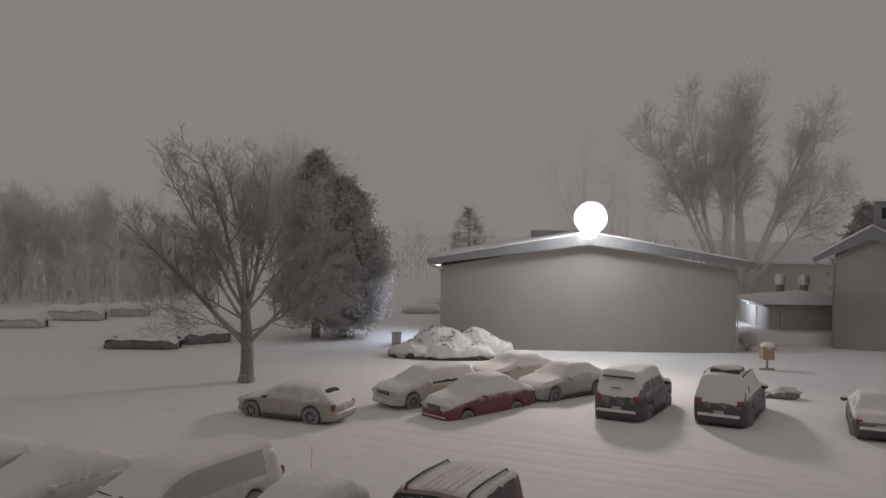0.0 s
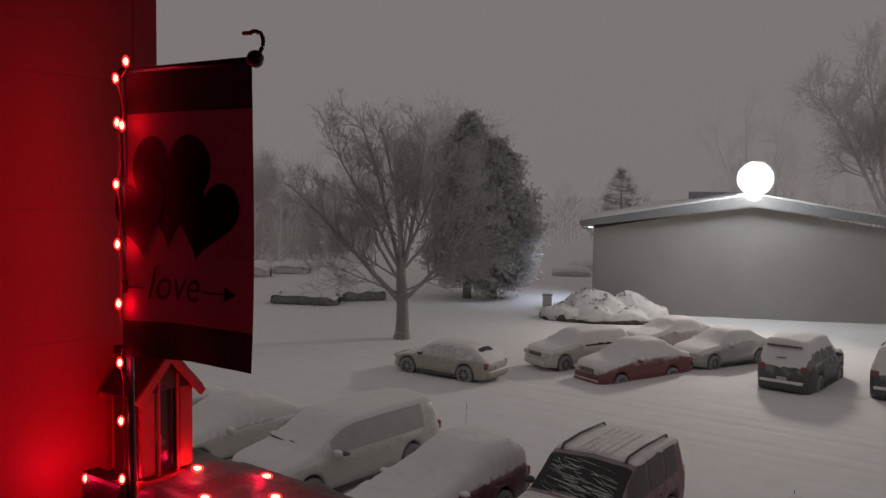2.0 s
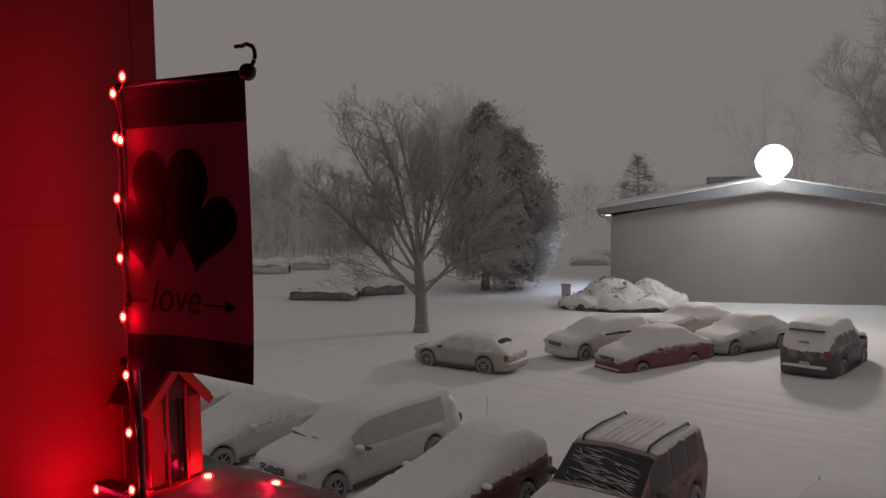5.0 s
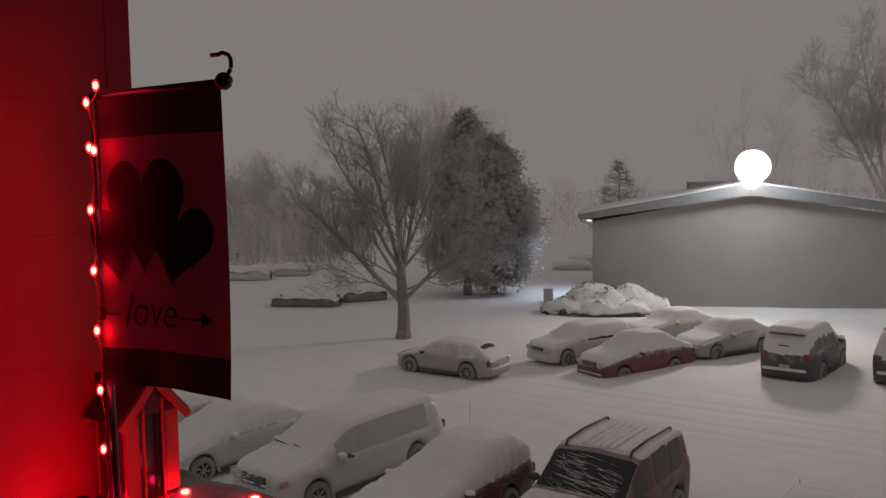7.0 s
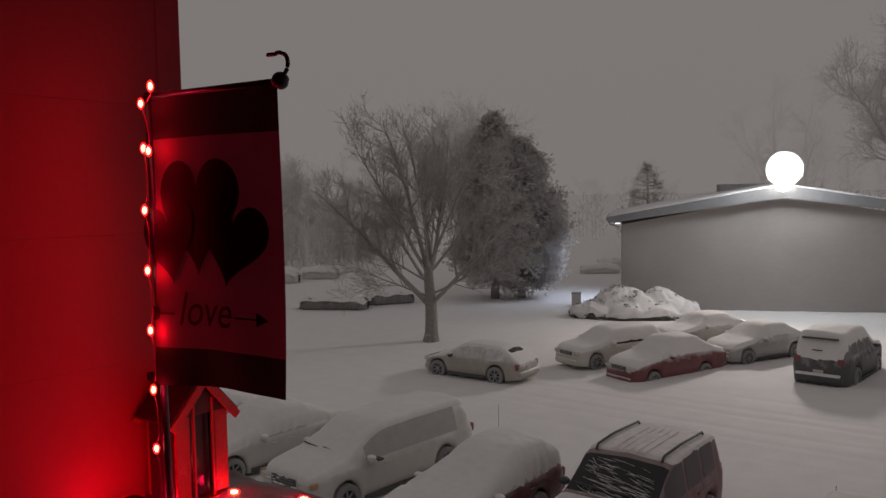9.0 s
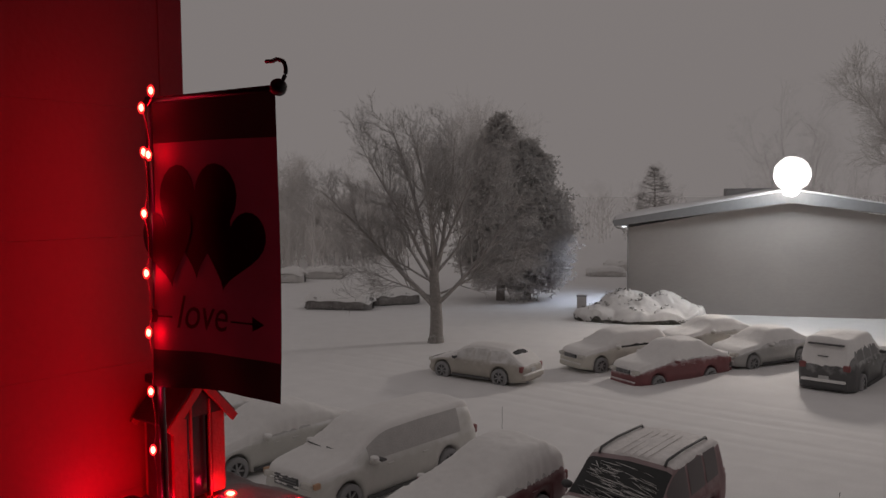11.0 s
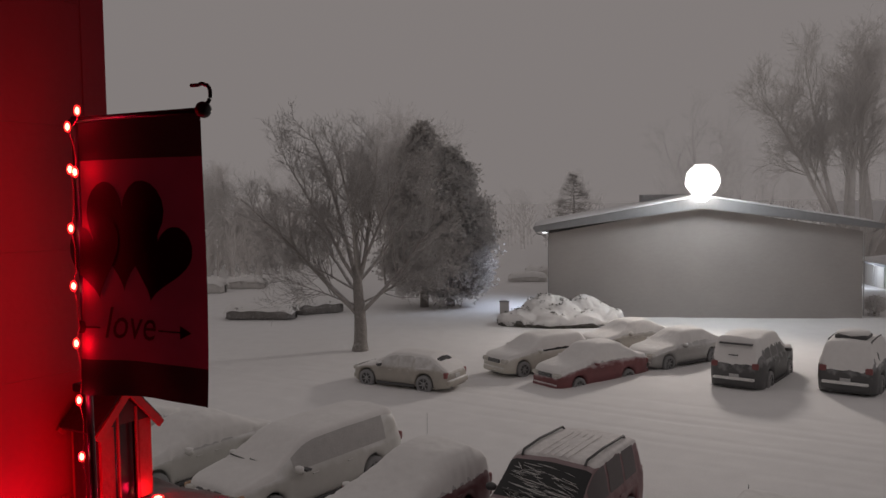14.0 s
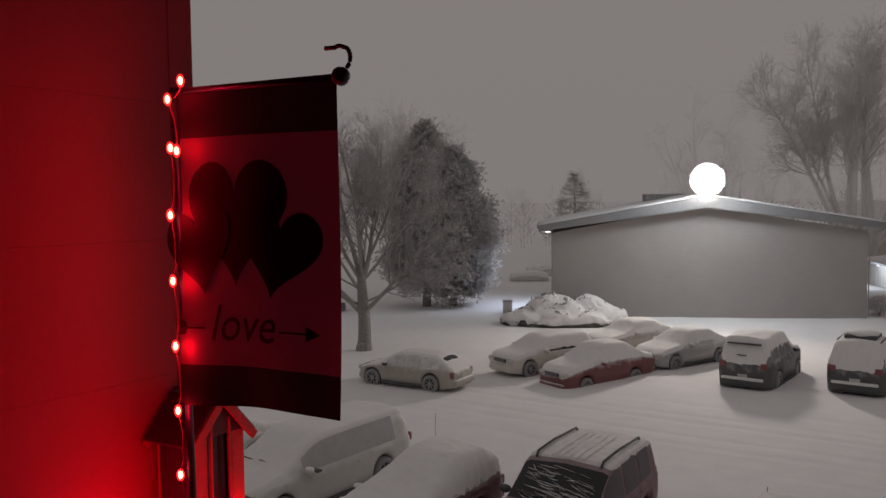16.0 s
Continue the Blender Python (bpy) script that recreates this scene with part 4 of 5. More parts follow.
wood = [bare_tree("woodland_tree", (-36.0, 78.0), [(0.6, (a * 0.4, b * 0.3, 1), 7.4 + 2.2 * c, 0.16) for a, b, c in rw.normal(0, 0.8, (7, 3)).clip(-1, 1)], MID_SPEC, 31, HAZE_WOOD, HAZE_WOOD, "bare woodland tree, its colour greyed for haze", (1.2, 0.35, 0.3), "woodland trees"),
        bare_tree("woodland_tree", (-44.0, 84.0), [(0.6, (a * 0.4, b * 0.3, 1), 7.4 + 2.2 * c, 0.16) for a, b, c in rw.normal(0, 0.8, (7, 3)).clip(-1, 1)], MID_SPEC, 32, HAZE_WOOD, HAZE_WOOD, "bare woodland tree, its colour greyed for haze", (1.2, 0.35, 0.3), "woodland trees")]
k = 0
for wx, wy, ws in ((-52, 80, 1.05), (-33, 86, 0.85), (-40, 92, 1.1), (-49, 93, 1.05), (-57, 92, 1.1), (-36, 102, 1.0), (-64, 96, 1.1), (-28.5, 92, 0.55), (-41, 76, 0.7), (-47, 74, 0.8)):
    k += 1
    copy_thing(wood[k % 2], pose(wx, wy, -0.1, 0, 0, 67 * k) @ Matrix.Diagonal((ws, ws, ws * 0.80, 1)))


def woods(seed, count, x0, x1, y0, y1, h0, h1):
    """Distant woodland as one mass of thin stems and twigs."""
    rng = np.random.default_rng(seed)
    pieces = []
    for _ in range(count):
        x, y, h = rng.uniform(x0, x1), rng.uniform(y0, y1), rng.uniform(h0, h1)
        base = Vector((x, y, -0.2))
        pieces.append(tube([base, base + Vector((rng.normal(0, .3), 0, h * .5)), base + Vector((rng.normal(0, .6), 0, h))], [0.16, 0.11, 0.03], 4, False))
        for _ in range(34):
            z = h * rng.uniform(0.12, 0.95)
            a = rng.uniform(0, 2 * math.pi)
            ln = h * rng.uniform(0.10, 0.26)
            p = base + Vector((0, 0, z))
            q = p + Vector((math.cos(a) * ln * .6, math.sin(a) * ln * .6, ln * .55))
            e = q + Vector((math.cos(a + .5) * ln * .3, math.sin(a + .5) * ln * .3, ln * .45))
            pieces.append(tube([p, q, e], [0.05, 0.035, 0.015], 3, False))
            for _ in range(3):
                s = p.lerp(q, rng.uniform(.3, 1))
                pieces.append(tube([s, s + Vector(rng.normal(0, ln * .22, 3)) + Vector((0, 0, ln * .25))], [0.025, 0.012], 3, False))
    return join(*pieces)


far_woods = mesh_ob("far_woods", join(woods(41, 210, -115, -32, 104, 130, 8, 13.5), woods(44, 60, -34, 8, 118, 140, 4, 9)), HAZE_FAR)
tagged(far_woods, "distant woodland edge in pale colour for haze", "woods", kind="stuff")
brush = mesh_ob("woodland_brush", woods(43, 280, -68, -25, 70, 98, 3.0, 7.5), HAZE_WOOD)
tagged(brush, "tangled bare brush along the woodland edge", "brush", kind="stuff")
far_woods_b = mesh_ob("far_woods", woods(42, 90, 18, 90, 108, 135, 7, 13), HAZE_FAR)
tagged(far_woods_b, "distant woodland beyond the houses in pale colour for haze", "woods", kind="stuff")


def tuft_mesh(rng, centres, size, blades=6, flat=0.5, out_of=None):
    """Small sprays of pointed leaves round many centres."""
    vs, fs = [], []
    for c in centres:
        for _ in range(blades):
            d = Vector(rng.normal(0, 1, 3))
            d.z *= flat
            if out_of is not None:
                d += (Vector(c) - Vector(out_of(c))).normalized() * 0.8
            d.normalize()
            s = d.cross(Vector(rng.normal(0, 1, 3))).normalized()
            ln = size * rng.uniform(0.6, 1.3)
            o = len(vs)
            p = Vector(c)
            vs += [tuple(p - d * ln * .2), tuple(p + d * ln * .4 + s * ln * .22), tuple(p + d * ln), tuple(p + d * ln * .4 - s * ln * .22)]
            fs.append((o, o + 1, o + 2, o + 3))
    return vs, fs


def pine(where, h, radius, seed, material, label, n=900, low=0.12, size=0.42, group="pines", skirt=0.72, dome=2.6):
    """A pine: a tapered trunk, whorls of limbs, and sprays of needles clumped on them."""
    t = thing("pine_tree", pose(where[0], where[1], ground_z(*where) - 0.1), label, "tree", group)
    rng = np.random.default_rng(seed)
    part("trunk", tube([(0, 0, 0), (0.05, 0, h * .5), (0, 0, h * .97)], [0.28 * h / 11, 0.17 * h / 11, 0.02], 9), BARK, t, "", True)
    arms, pts = [], []
    count = int(h * 10)
    for i in range(count):
        f = low + (0.99 - low) * (i / count) ** 0.9
        a = i * 2.4 + rng.normal(0, .3)
        prof = min(1.0, skirt + (f - low) * 2.2) * (1 - max(0.0, (f - 0.15) / 0.86) ** dome)
        lobe = 0.86 + 0.22 * noise.noise(Vector((math.cos(a) * 1.4, math.sin(a) * 1.4, f * 5 + seed)))
        ln = max(0.25, radius * prof * lobe * rng.uniform(0.72, 1.05))
        d = Vector((math.cos(a), math.sin(a), rng.uniform(-0.10, 0.35)))
        p = Vector((0, 0, h * f))
        arms.append(tube([p, p + d * ln * .6, p + d * ln + Vector((0, 0, 0.1 * ln))], [0.045, 0.03, 0.012], 4, False))
        for _ in range(max(3, int(n / count * (0.35 + ln / radius)))):
            u = rng.uniform(0.30, 1.03) ** 0.6
            pts.append(tuple(p + d * ln * u + Vector(rng.normal(0, 0.22 + 0.10 * ln * u, 3)) * Vector((1, 1, .7)).x))
    tagged(part("branchwork", join(*arms), BARK, t), kind="stuff")
    part("crown", tuft_mesh(rng, pts, size, 7, 0.8), material, t, "dense needle clumps, paled for haze")
    return t


pine((-8.2, 52.6), 11.9, 3.3, 61, HAZE_NEEDLE, "full pine with its needle colour paled for haze", 34000, 0.10, 0.20)
# Added pine that gives the first one its second lobe.
pine((-6.5, 53.2), 10.3, 2.9, 62, HAZE_NEEDLE, "second pine added to form the tall pine's lower lobe", 29000, 0.10, 0.20, dome=3.4)
pine((3.0, 95.0), 10.2, 3.6, 64, HAZE_NEEDLE_FAR, "distant spruce with its colour paled for haze", 620, 0.05, 0.7)
pine((31.3, 60.0), 9.6, 2.2, 66, HAZE_NEEDLE, "dark spruce behind the gabled house", 2600, 0.1, 0.4)

# ---- hedges, the snow-laden shrub, and small things on the ground ----
def hedge(where, turn, length, width, height, seed, label, material=HEDGE):
    t = thing("hedge", pose(where[0], where[1], ground_z(*where) - 0.05, 0, 0, turn), label, "hedge", "hedges")
    rng = np.random.default_rng(seed)

    def body(u, a):
        k = min(1, (length / 2 - abs(u)) / 0.5 + 0.25)
        y, z = width / 2 * math.cos(a), height * 0.5 + height * 0.5 * math.sin(a)
        y = math.copysign(abs(math.cos(a)) ** 0.5, math.cos(a)) * width / 2
        z = height / 2 + math.copysign(abs(math.sin(a)) ** 0.5, math.sin(a)) * height / 2
        w = 1 + 0.18 * noise.noise(Vector((u * 1.3, y * 1.5, z * 1.5 + seed)))
        return (u, y * w * k, z * (0.75 + 0.25 * k) * w)
    us = np.linspace(-length / 2, length / 2, int(length * 5))
    p, f = sheet(body, us, np.linspace(-math.pi, math.pi, 25))
    part("branchwork", (p, f), material, t, "", True)
    n = int(length * 130)
    cs = [body(rng.uniform(-length / 2, length / 2), rng.uniform(-0.6, math.pi + 0.6)) for _ in range(n)]
    part("leaves", tuft_mesh(rng, cs, 0.12, 4, 1), material, t, "dark leafless twigs")

    def cap(u, v):
        e = min(1, (length / 2 - abs(u)) / 0.35, (1 - abs(v)) / 0.25)
        top = body(u, math.pi / 2)[2]
        return (u, v * width * 0.56, top - 0.12 - 0.1 * v * v + 0.30 * max(0, e) ** 0.5 * (1 + 0.5 * noise.noise(Vector((u * .8, v, seed)))))
    p, f = sheet(cap, us, np.linspace(-1, 1, 11))
    part("snow_cap", (p, f), SNOW_CAP, t, "rounded cap of snow", True)
    return t


hedge((-17.4, 47.2), 2, 4.3, 1.7, 0.80, 71, "clipped low hedge capped with snow")
hedge((-14.6, 49.8), 32, 3.2, 1.6, 0.85, 72, "loose hedge end with bare twigs and snow")
hedge((-27.6, 61.3), 3, 4.2, 1.8, 1.0, 73, "distant clipped hedge capped with snow", HAZE_HEDGE)
hedge((-25.0, 64.6), 8, 3.2, 1.8, 0.9, 74, "distant clipped hedge capped with snow", HAZE_HEDGE)
hedge((-30.0, 56.2), 4, 5.0, 1.8, 0.85, 75, "distant clipped hedge capped with snow", HAZE_HEDGE)
hedge((-1.8, 70.0), 6, 3.3, 1.4, 0.7, 76, "low hedge beside the brick building capped with snow", HAZE_HEDGE)
hedge((-0.6, 75.0), 6, 3.0, 1.4, 0.9, 77, "low hedge along the drive capped with snow", HAZE_HEDGE)

shrub = thing("snowy_shrub", pose(0.55, 45.6, 0), "broad spreading juniper buried in lumpy snow", "shrub")
rs = np.random.default_rng(81)
MOUNDS = ((-2.7, -0.7, 0.55, 0.9), (-1.9, -0.4, 0.7, 0.9), (-1.1, 0.1, 1.30, 0.98), (-0.5, 0.2, 1.26, 0.95), (0.3, -0.2, 1.05, 0.9), (1.35, 0.2, 1.34, 0.75), (2.0, 0.1, 1.05, 0.8), (2.9, -0.2, 0.75, 0.8), (-0.3, -0.9, 0.7, 0.9), (1.2, -0.9, 0.62, 0.9))


def mound_z(x, y):
    """Height of the snow on the spreading boughs."""
    z = sum((h * math.sqrt(max(0.0, 1 - ((x - a) ** 2 + 0.8 * (y - b) ** 2) / (1.3 * s) ** 2))) ** 5 for a, b, h, s in MOUNDS) ** 0.2
    z = 0.86 * z + 0.10 * sum(h * math.exp(-((x - a) ** 2 + (y - b) ** 2) / (2 * s * s)) for a, b, h, s in MOUNDS)
    n = noise.noise(Vector((x * 1.7, y * 1.7, 3))) * 0.11 + noise.noise(Vector((x * 4.3, y * 4.3, 8))) * 0.06 + noise.noise(Vector((x * 9, y * 9, 1))) * 0.035
    return z + n * min(1, z * 1.4)


def rim(a):
    return 1 + 0.07 * noise.noise(Vector((math.cos(a) * 3, math.sin(a) * 3, 2))) + 0.05 * noise.noise(Vector((math.cos(a) * 9, math.sin(a) * 9, 2)))


def mound(r, a):
    x, y = 3.55 * rim(a) * r * math.cos(a), -0.1 + 1.75 * rim(a) * r * math.sin(a)
    z = max(0.22, mound_z(x, y)) + 0.10
    edge = 0.02 + 0.34 * min(1.0, max(0.0, 0.45 + 1.3 * noise.noise(Vector((math.cos(a) * 4, math.sin(a) * 4, 7)))))
    return (x, y, z * min(1, 0.4 + (1 - r) * 9) + edge * 0.5 if 0.94 < r < 0.985 else z if r <= 0.94 else edge)


p, f = sheet(mound, list(np.linspace(0.0, 0.96, 44)) + [0.985, 1.0, 0.96], np.linspace(0, 2 * math.pi, 150))
part("snow_load", (p, f), SNOW_CAP, shrub, "lumpy load of snow", True)


def skirt(h, a):
    k = 0.93 + 0.06 * math.sin(h * 3) + 0.04 * noise.noise(Vector((a * 7, h * 3, 1)))
    return (3.55 * rim(a) * k * math.cos(a), -0.1 + 1.75 * rim(a) * k * math.sin(a), -0.1 + 0.40 * h)


p, f = sheet(skirt, np.linspace(0, 1, 6), np.linspace(0, 2 * math.pi, 150))
part("bough", (p, f), JUNIPER, shrub, "dark boughs under the snow", True)
twigs = [skirt(rs.uniform(0.3, 1.0), rs.uniform(math.pi, 2 * math.pi)) for _ in range(420)]
for _ in range(45):
    a, r = rs.uniform(math.pi * 0.9, math.pi * 2.1), rs.uniform(0.15, 0.9)
    c = Vector(mound(r, a))
    twigs += [tuple(c + Vector((rs.normal(0, .13), rs.normal(0, .09), rs.normal(0, .03)))) for _ in range(6)]
part("needle_spray", tuft_mesh(rs, twigs, 0.085, 5, 0.7), JUNIPER, shrub, "dark sprays poking through the snow")

meter = thing("utility_box", pose(-2.75, 49.5, 0), "grey metal utility box capped with snow", "utility box")
part("cabinet", box((0, 0, 0.38), (0.56, 0.4, 0.78), 0.03), PALE_WALL, meter)
part("lid", box((0, 0, 0.79), (0.62, 0.46, 0.06), 0.015), GREY_METAL, meter)
part("snow_cap", blob((0, 0, 0.83), 0.28, 4, 0.15, 3, (1, 0.75, 0.25)), SNOW_CAP, meter, "", True)

feeder = thing("bird_feeder", pose(17.05, 42.3, 0), "yellowish wooden feeder box on a post capped with snow", "bird feeder")
part("post", tube([(0, 0, -0.1), (0, 0, 0.5)], 0.06, 8), BOX_WOOD, feeder)
part("house_box", box((0, 0, 0.86), (0.60, 0.5, 0.62), 0.02), BOX_WOOD, feeder, "pale cedar box")
part("perch", box((0.36, -0.1, 1.08), (0.16, 0.3, 0.04), 0.01), BOX_WOOD, feeder)
part("roof", box((0, 0, 1.19), (0.74, 0.62, 0.06), 0.015), BOX_WOOD, feeder)
part("snow_cap", blob((0, 0, 1.25), 0.40, 6, 0.12, 3, (0.95, 0.8, 0.55)), SNOW_CAP, feeder, "", True)
part("foot", box((0, 0, 0.03), (0.75, 0.18, 0.10), 0.02), BOX_WOOD, feeder)

for bx_, by_, br, bs in ((14.85, 34.75, 0.48, 2), (14.15, 34.9, 0.26, 5)):
    rock = mesh_ob("boulder", blob((0, 0, 0), br, bs, 0.35, 3, (1.25, 0.8, 0.72)), STONE, smooth=True)
    rock.location = (bx_, by_, br * 0.35)
    tagged(rock, "rounded boulder half covered with snow", "boulder", "boulders")
small = thing("small_bush", pose(18.7, 49.4, 0), "small round bare bush beside the brick wall", "bush")
part("leaves", tuft_mesh(rs, [tuple(Vector(rs.normal(0, 1, 3)).normalized() * rs.uniform(0.25, 0.62) + Vector((0, 0, 0.62))) for _ in range(420)], 0.12, 5, 1), HAZE_HEDGE, small)
part("stems", join(*[tube([(0, 0, -0.1), (rs.normal(0, .2), rs.normal(0, .2), 0.9)], [0.03, 0.01], 4) for _ in range(8)]), BARK, small)

stake = mesh_ob("snow_stake", tube([(0, 0, -0.1), (0.01, 0, 0.68)], 0.006, 6), GREY_METAL)
stake.location = (-3.7, 23.24, 0)
tagged(stake, "thin driveway marker stake in the snow", "stake")
# ---- the balcony from which one looks out; its own axes: along the rail, outward, up ----
BAL = Matrix.Translation((-1.42, 2.11, 0)) @ Matrix(((ROW.x, OUT.x, 0, 0), (ROW.y, OUT.y, 0, 0), (0, 0, 1, 0), (0, 0, 0, 1)))
FLOOR_Z, RAIL_Z = 5.05, 5.99


def setting(name, bm, material, label, category):
    ob = mesh_ob(name, bm, material)
    ob.matrix_basis = BAL
    return tagged(ob, label, category, kind="structure")


side_wall = setting("wall_side", box((-0.12, -1.5, 6.35), (0.20, 2.98, 2.7), 0.004), SIDING, "dark red painted side wall of the balcony", "wall")
for i in range(8):
    part("panel", box((-0.013, -1.531, FLOOR_Z + 0.168 + 0.338 * i), (0.026, 2.918, 0.3378), 0.0012), SIDING, side_wall)
part("corner_trim", box((-0.083, -0.0375, 6.35), (0.17, 0.075, 2.7), 0.003), SIDING, side_wall)
# Back and end wall are unseen, added to keep sky light out.
setting("wall_back", box((3.0, -3.1, 6.35), (6.6, 0.2, 2.7), 0.004), SIDING, "unseen back wall closing the balcony off from sky light", "wall")
setting("wall_end", box((6.1, -1.5, 6.35), (0.2, 2.98, 2.7), 0.004), SIDING, "unseen end wall closing the balcony off from sky light", "wall")
setting("balcony_floor", box((3.0, -1.55, FLOOR_Z - 0.1), (6.5, 3.3, 0.2), 0.01), CONCRETE, "concrete balcony floor", "floor")
# Unseen facade, added to darken the car sides that face it.
setting("sky_block_facade", box((5.0, -3.72, 4.9), (64.0, 1.0, 10.6), 0.01), BRICK, "unseen brick wall behind the balcony that cuts sky light", "wall")
for px in (0.1, 3.0, 5.9):
    setting("balcony_post", box((px, -0.05, 2.4), (0.16, 0.16, 5.1), 0.01), RAIL, "timber post carrying the balcony", "post")
# Unseen ceiling, carried out past the rail to shade it.
setting("sky_block_ceiling", box((3.0, -1.10, 7.82), (6.5, 4.2, 0.18), 0.01), SIDING, "unseen ceiling that keeps sky light off wall and rail", "ceiling")

rail = thing("balcony_railing", BAL.copy(), "wooden balcony railing with snow along its broad top board", "railing")
part("top_board", box((3.0, -0.09, RAIL_Z - 0.03), (6.0, 0.40, 0.05), 0.008), RAIL, rail)
part("bottom_rail", box((3.0, -0.05, FLOOR_Z + 0.12), (6.0, 0.06, 0.08), 0.008), RAIL, rail)
for i in range(42):
    part("baluster", box((0.10 + 0.14 * i, -0.05, (FLOOR_Z + RAIL_Z) / 2), (0.035, 0.035, RAIL_Z - FLOOR_Z - 0.05), 0.004), RAIL, rail)


def rail_snow(x, v):
    e = max(0.0, min(1, (1 - abs(v)) / 0.22)) ** 0.5
    n = 0.5 * noise.noise(Vector((x * 5, v * 1.2, 2))) + 0.3 * noise.noise(Vector((x * 16, v * 5, 4)))
    dip = 1 - 0.75 * math.exp(-((x - 0.33) / 0.10) ** 2 - ((v + 0.75) / 0.5) ** 2)
    return (x, -0.03 + v * 0.165 + 0.012 * noise.noise(Vector((x * 9, v, 0))), RAIL_Z - 0.008 + e * dip * (0.052 + 0.03 * n))


p, f = sheet(rail_snow, np.linspace(0.0, 5.9, 300), np.linspace(-1, 1, 25))
# Dark board colour with a light, even share of snow mixed in.
DARK_BOARD = mat("dusted_dark_board", (0.10, 0.075, 0.07), 0.5, 0, 14, 0.5, 0.15, 90, dust=0.08)
ledge_snow = mesh_ob("rail_snow", (p, f), DARK_BOARD, smooth=True)
ledge_snow.matrix_basis = BAL
tagged(ledge_snow, "thin dark snow-dusted sheet on the railing with red bulbs on it", "snow", kind="stuff")

RED_PAINT = mat("red_lantern_paint", (0.36, 0.02, 0.026), 0.55, 0, 10, 0.15, 0.2, 70)
ROOF_SHADE_PAINT = mat("dark_roof_shade_paint", (0.045, 0.015, 0.015), 0.6, 0, 10, 0.2, 0.2, 70)
lantern = thing("lantern", BAL @ pose(0.097, -0.090, RAIL_Z + 0.02), "small house-shaped red wooden lantern on the railing", "lantern")
LW, LD, LH, LA = 0.160, 0.120, 0.255, 0.345
part("base", box((0, 0, 0.0), (LD + 0.02, LW + 0.02, 0.048), 0.004), RED_PAINT, lantern)
for sx in (1, -1):
    for sy in (1, -1):
        part("corner_board", box((sx * LD / 2, sy * (LW / 2 - 0.021), LH / 2 + 0.02), (0.012, 0.042, LH - 0.03), 0.003), RED_PAINT, lantern)
    # Gable board is coloured dark in place of an open, unlit gable.
    part("gable", ([(sx * (LD / 2 + d), y, z) for d in (-0.006, 0.008) for y, z in ((-LW / 2, LH), (LW / 2, LH), (0.0, LA - 0.02))],
                   [(0, 1, 2), (5, 4, 3), (0, 3, 4, 1), (1, 4, 5, 2), (2, 5, 3, 0)]), ROOF_SHADE_PAINT, lantern)
    for sy in (1, -1):
        part("window_bar", box((sx * (LD / 2 + 0.008), sy * 0.029, LH / 2 + 0.035), (0.008, 0.007, LH + 0.01), 0.002), RED_PAINT, lantern, "thin upright trim")
    part("window_pane", box((sx * (LD / 2 - 0.012), 0, LH / 2 + 0.02), (0.004, 0.06, LH - 0.03), 0.0), GLASS, lantern, "dark glass pane")
for sy in (1, -1):
    # Side boards take the roof's dark colour to put their shade in.
    part("side_board", box((0, sy * (LW / 2 - 0.004), LH / 2 + 0.015), (LD - 0.012, 0.010, LH - 0.02), 0.002), ROOF_SHADE_PAINT, lantern)
    ang = math.atan2(LA - LH, LW / 2)
    for sx in (1, -1):
        part("barge_board", box((sx * (LD / 2 + 0.022), sy * (LW / 4 + 0.012), (LA + LH) / 2 - 0.012), (0.010, LW / 2 / math.cos(ang) + 0.028, 0.022), 0.002, rot=Matrix.Rotation(-sy * ang, 4, "X")), RED_PAINT, lantern, "red edge board")
    rot = Matrix.Rotation(-sy * ang, 4, "X")
    part("roof_board", box((0, sy * (LW / 4 + 0.012), (LA + LH) / 2 + 0.001), (LD + 0.04, LW / 2 / math.cos(ang) + 0.028, 0.016), 0.003, rot=rot), ROOF_SHADE_PAINT, lantern, "sloping roof board")
candle = part("candle", lathe([(0, 0.024), (0.022, 0.024), (0.022, 0.11), (0.0, 0.115)], 16, "z"), WOOD_WHITE, lantern, "pale candle", True)

# flag stand with its garden flag
PX, PY, TOP = 0.255, -0.27, 7.063
stand = thing("flag_stand", BAL.copy(), "black metal flag stand clamped to the railing", "flag stand")
part("pole", tube([(PX + 0.03, PY, FLOOR_Z), (PX + 0.02, PY, 6.2), (PX, PY, TOP + 0.01)], 0.009, 10), DARK_METAL, stand, "", True)
part("arm", tube([(PX - 0.02, PY, TOP), (PX + 0.24, PY, TOP - 0.004), (0.706, PY, TOP - 0.008)], 0.005, 10), DARK_METAL, stand, "", True)
curl = [(0.706 + 0.023 * math.cos(a) + (0.004 if a < 1 else 0), PY, TOP + 0.026 + 0.023 * math.sin(a)) for a in np.linspace(-0.9, 2.0, 22)]
curl.append((curl[-1][0] - 0.022, PY, curl[-1][2] + 0.001))
part("hook", tube(curl, 0.0042, 10), DARK_METAL, stand, "curled end hook", True)
part("stopper", blob((0.710, PY, TOP - 0.006), 0.0175, 3, 0.05, 3, (1, 1, 1)), DARK_METAL, stand, "rubber ball stopper", True)
part("clamp", box((PX - 0.015, PY + 0.01, 6.405), (0.065, 0.03, 0.022), 0.006), DARK_METAL, stand, "clip on the pole")
part("bracket", box((PX - 0.07, PY - 0.005, 6.05), (0.17, 0.05, 0.08), 0.012), DARK_METAL, stand, "dark bracket at the rail")


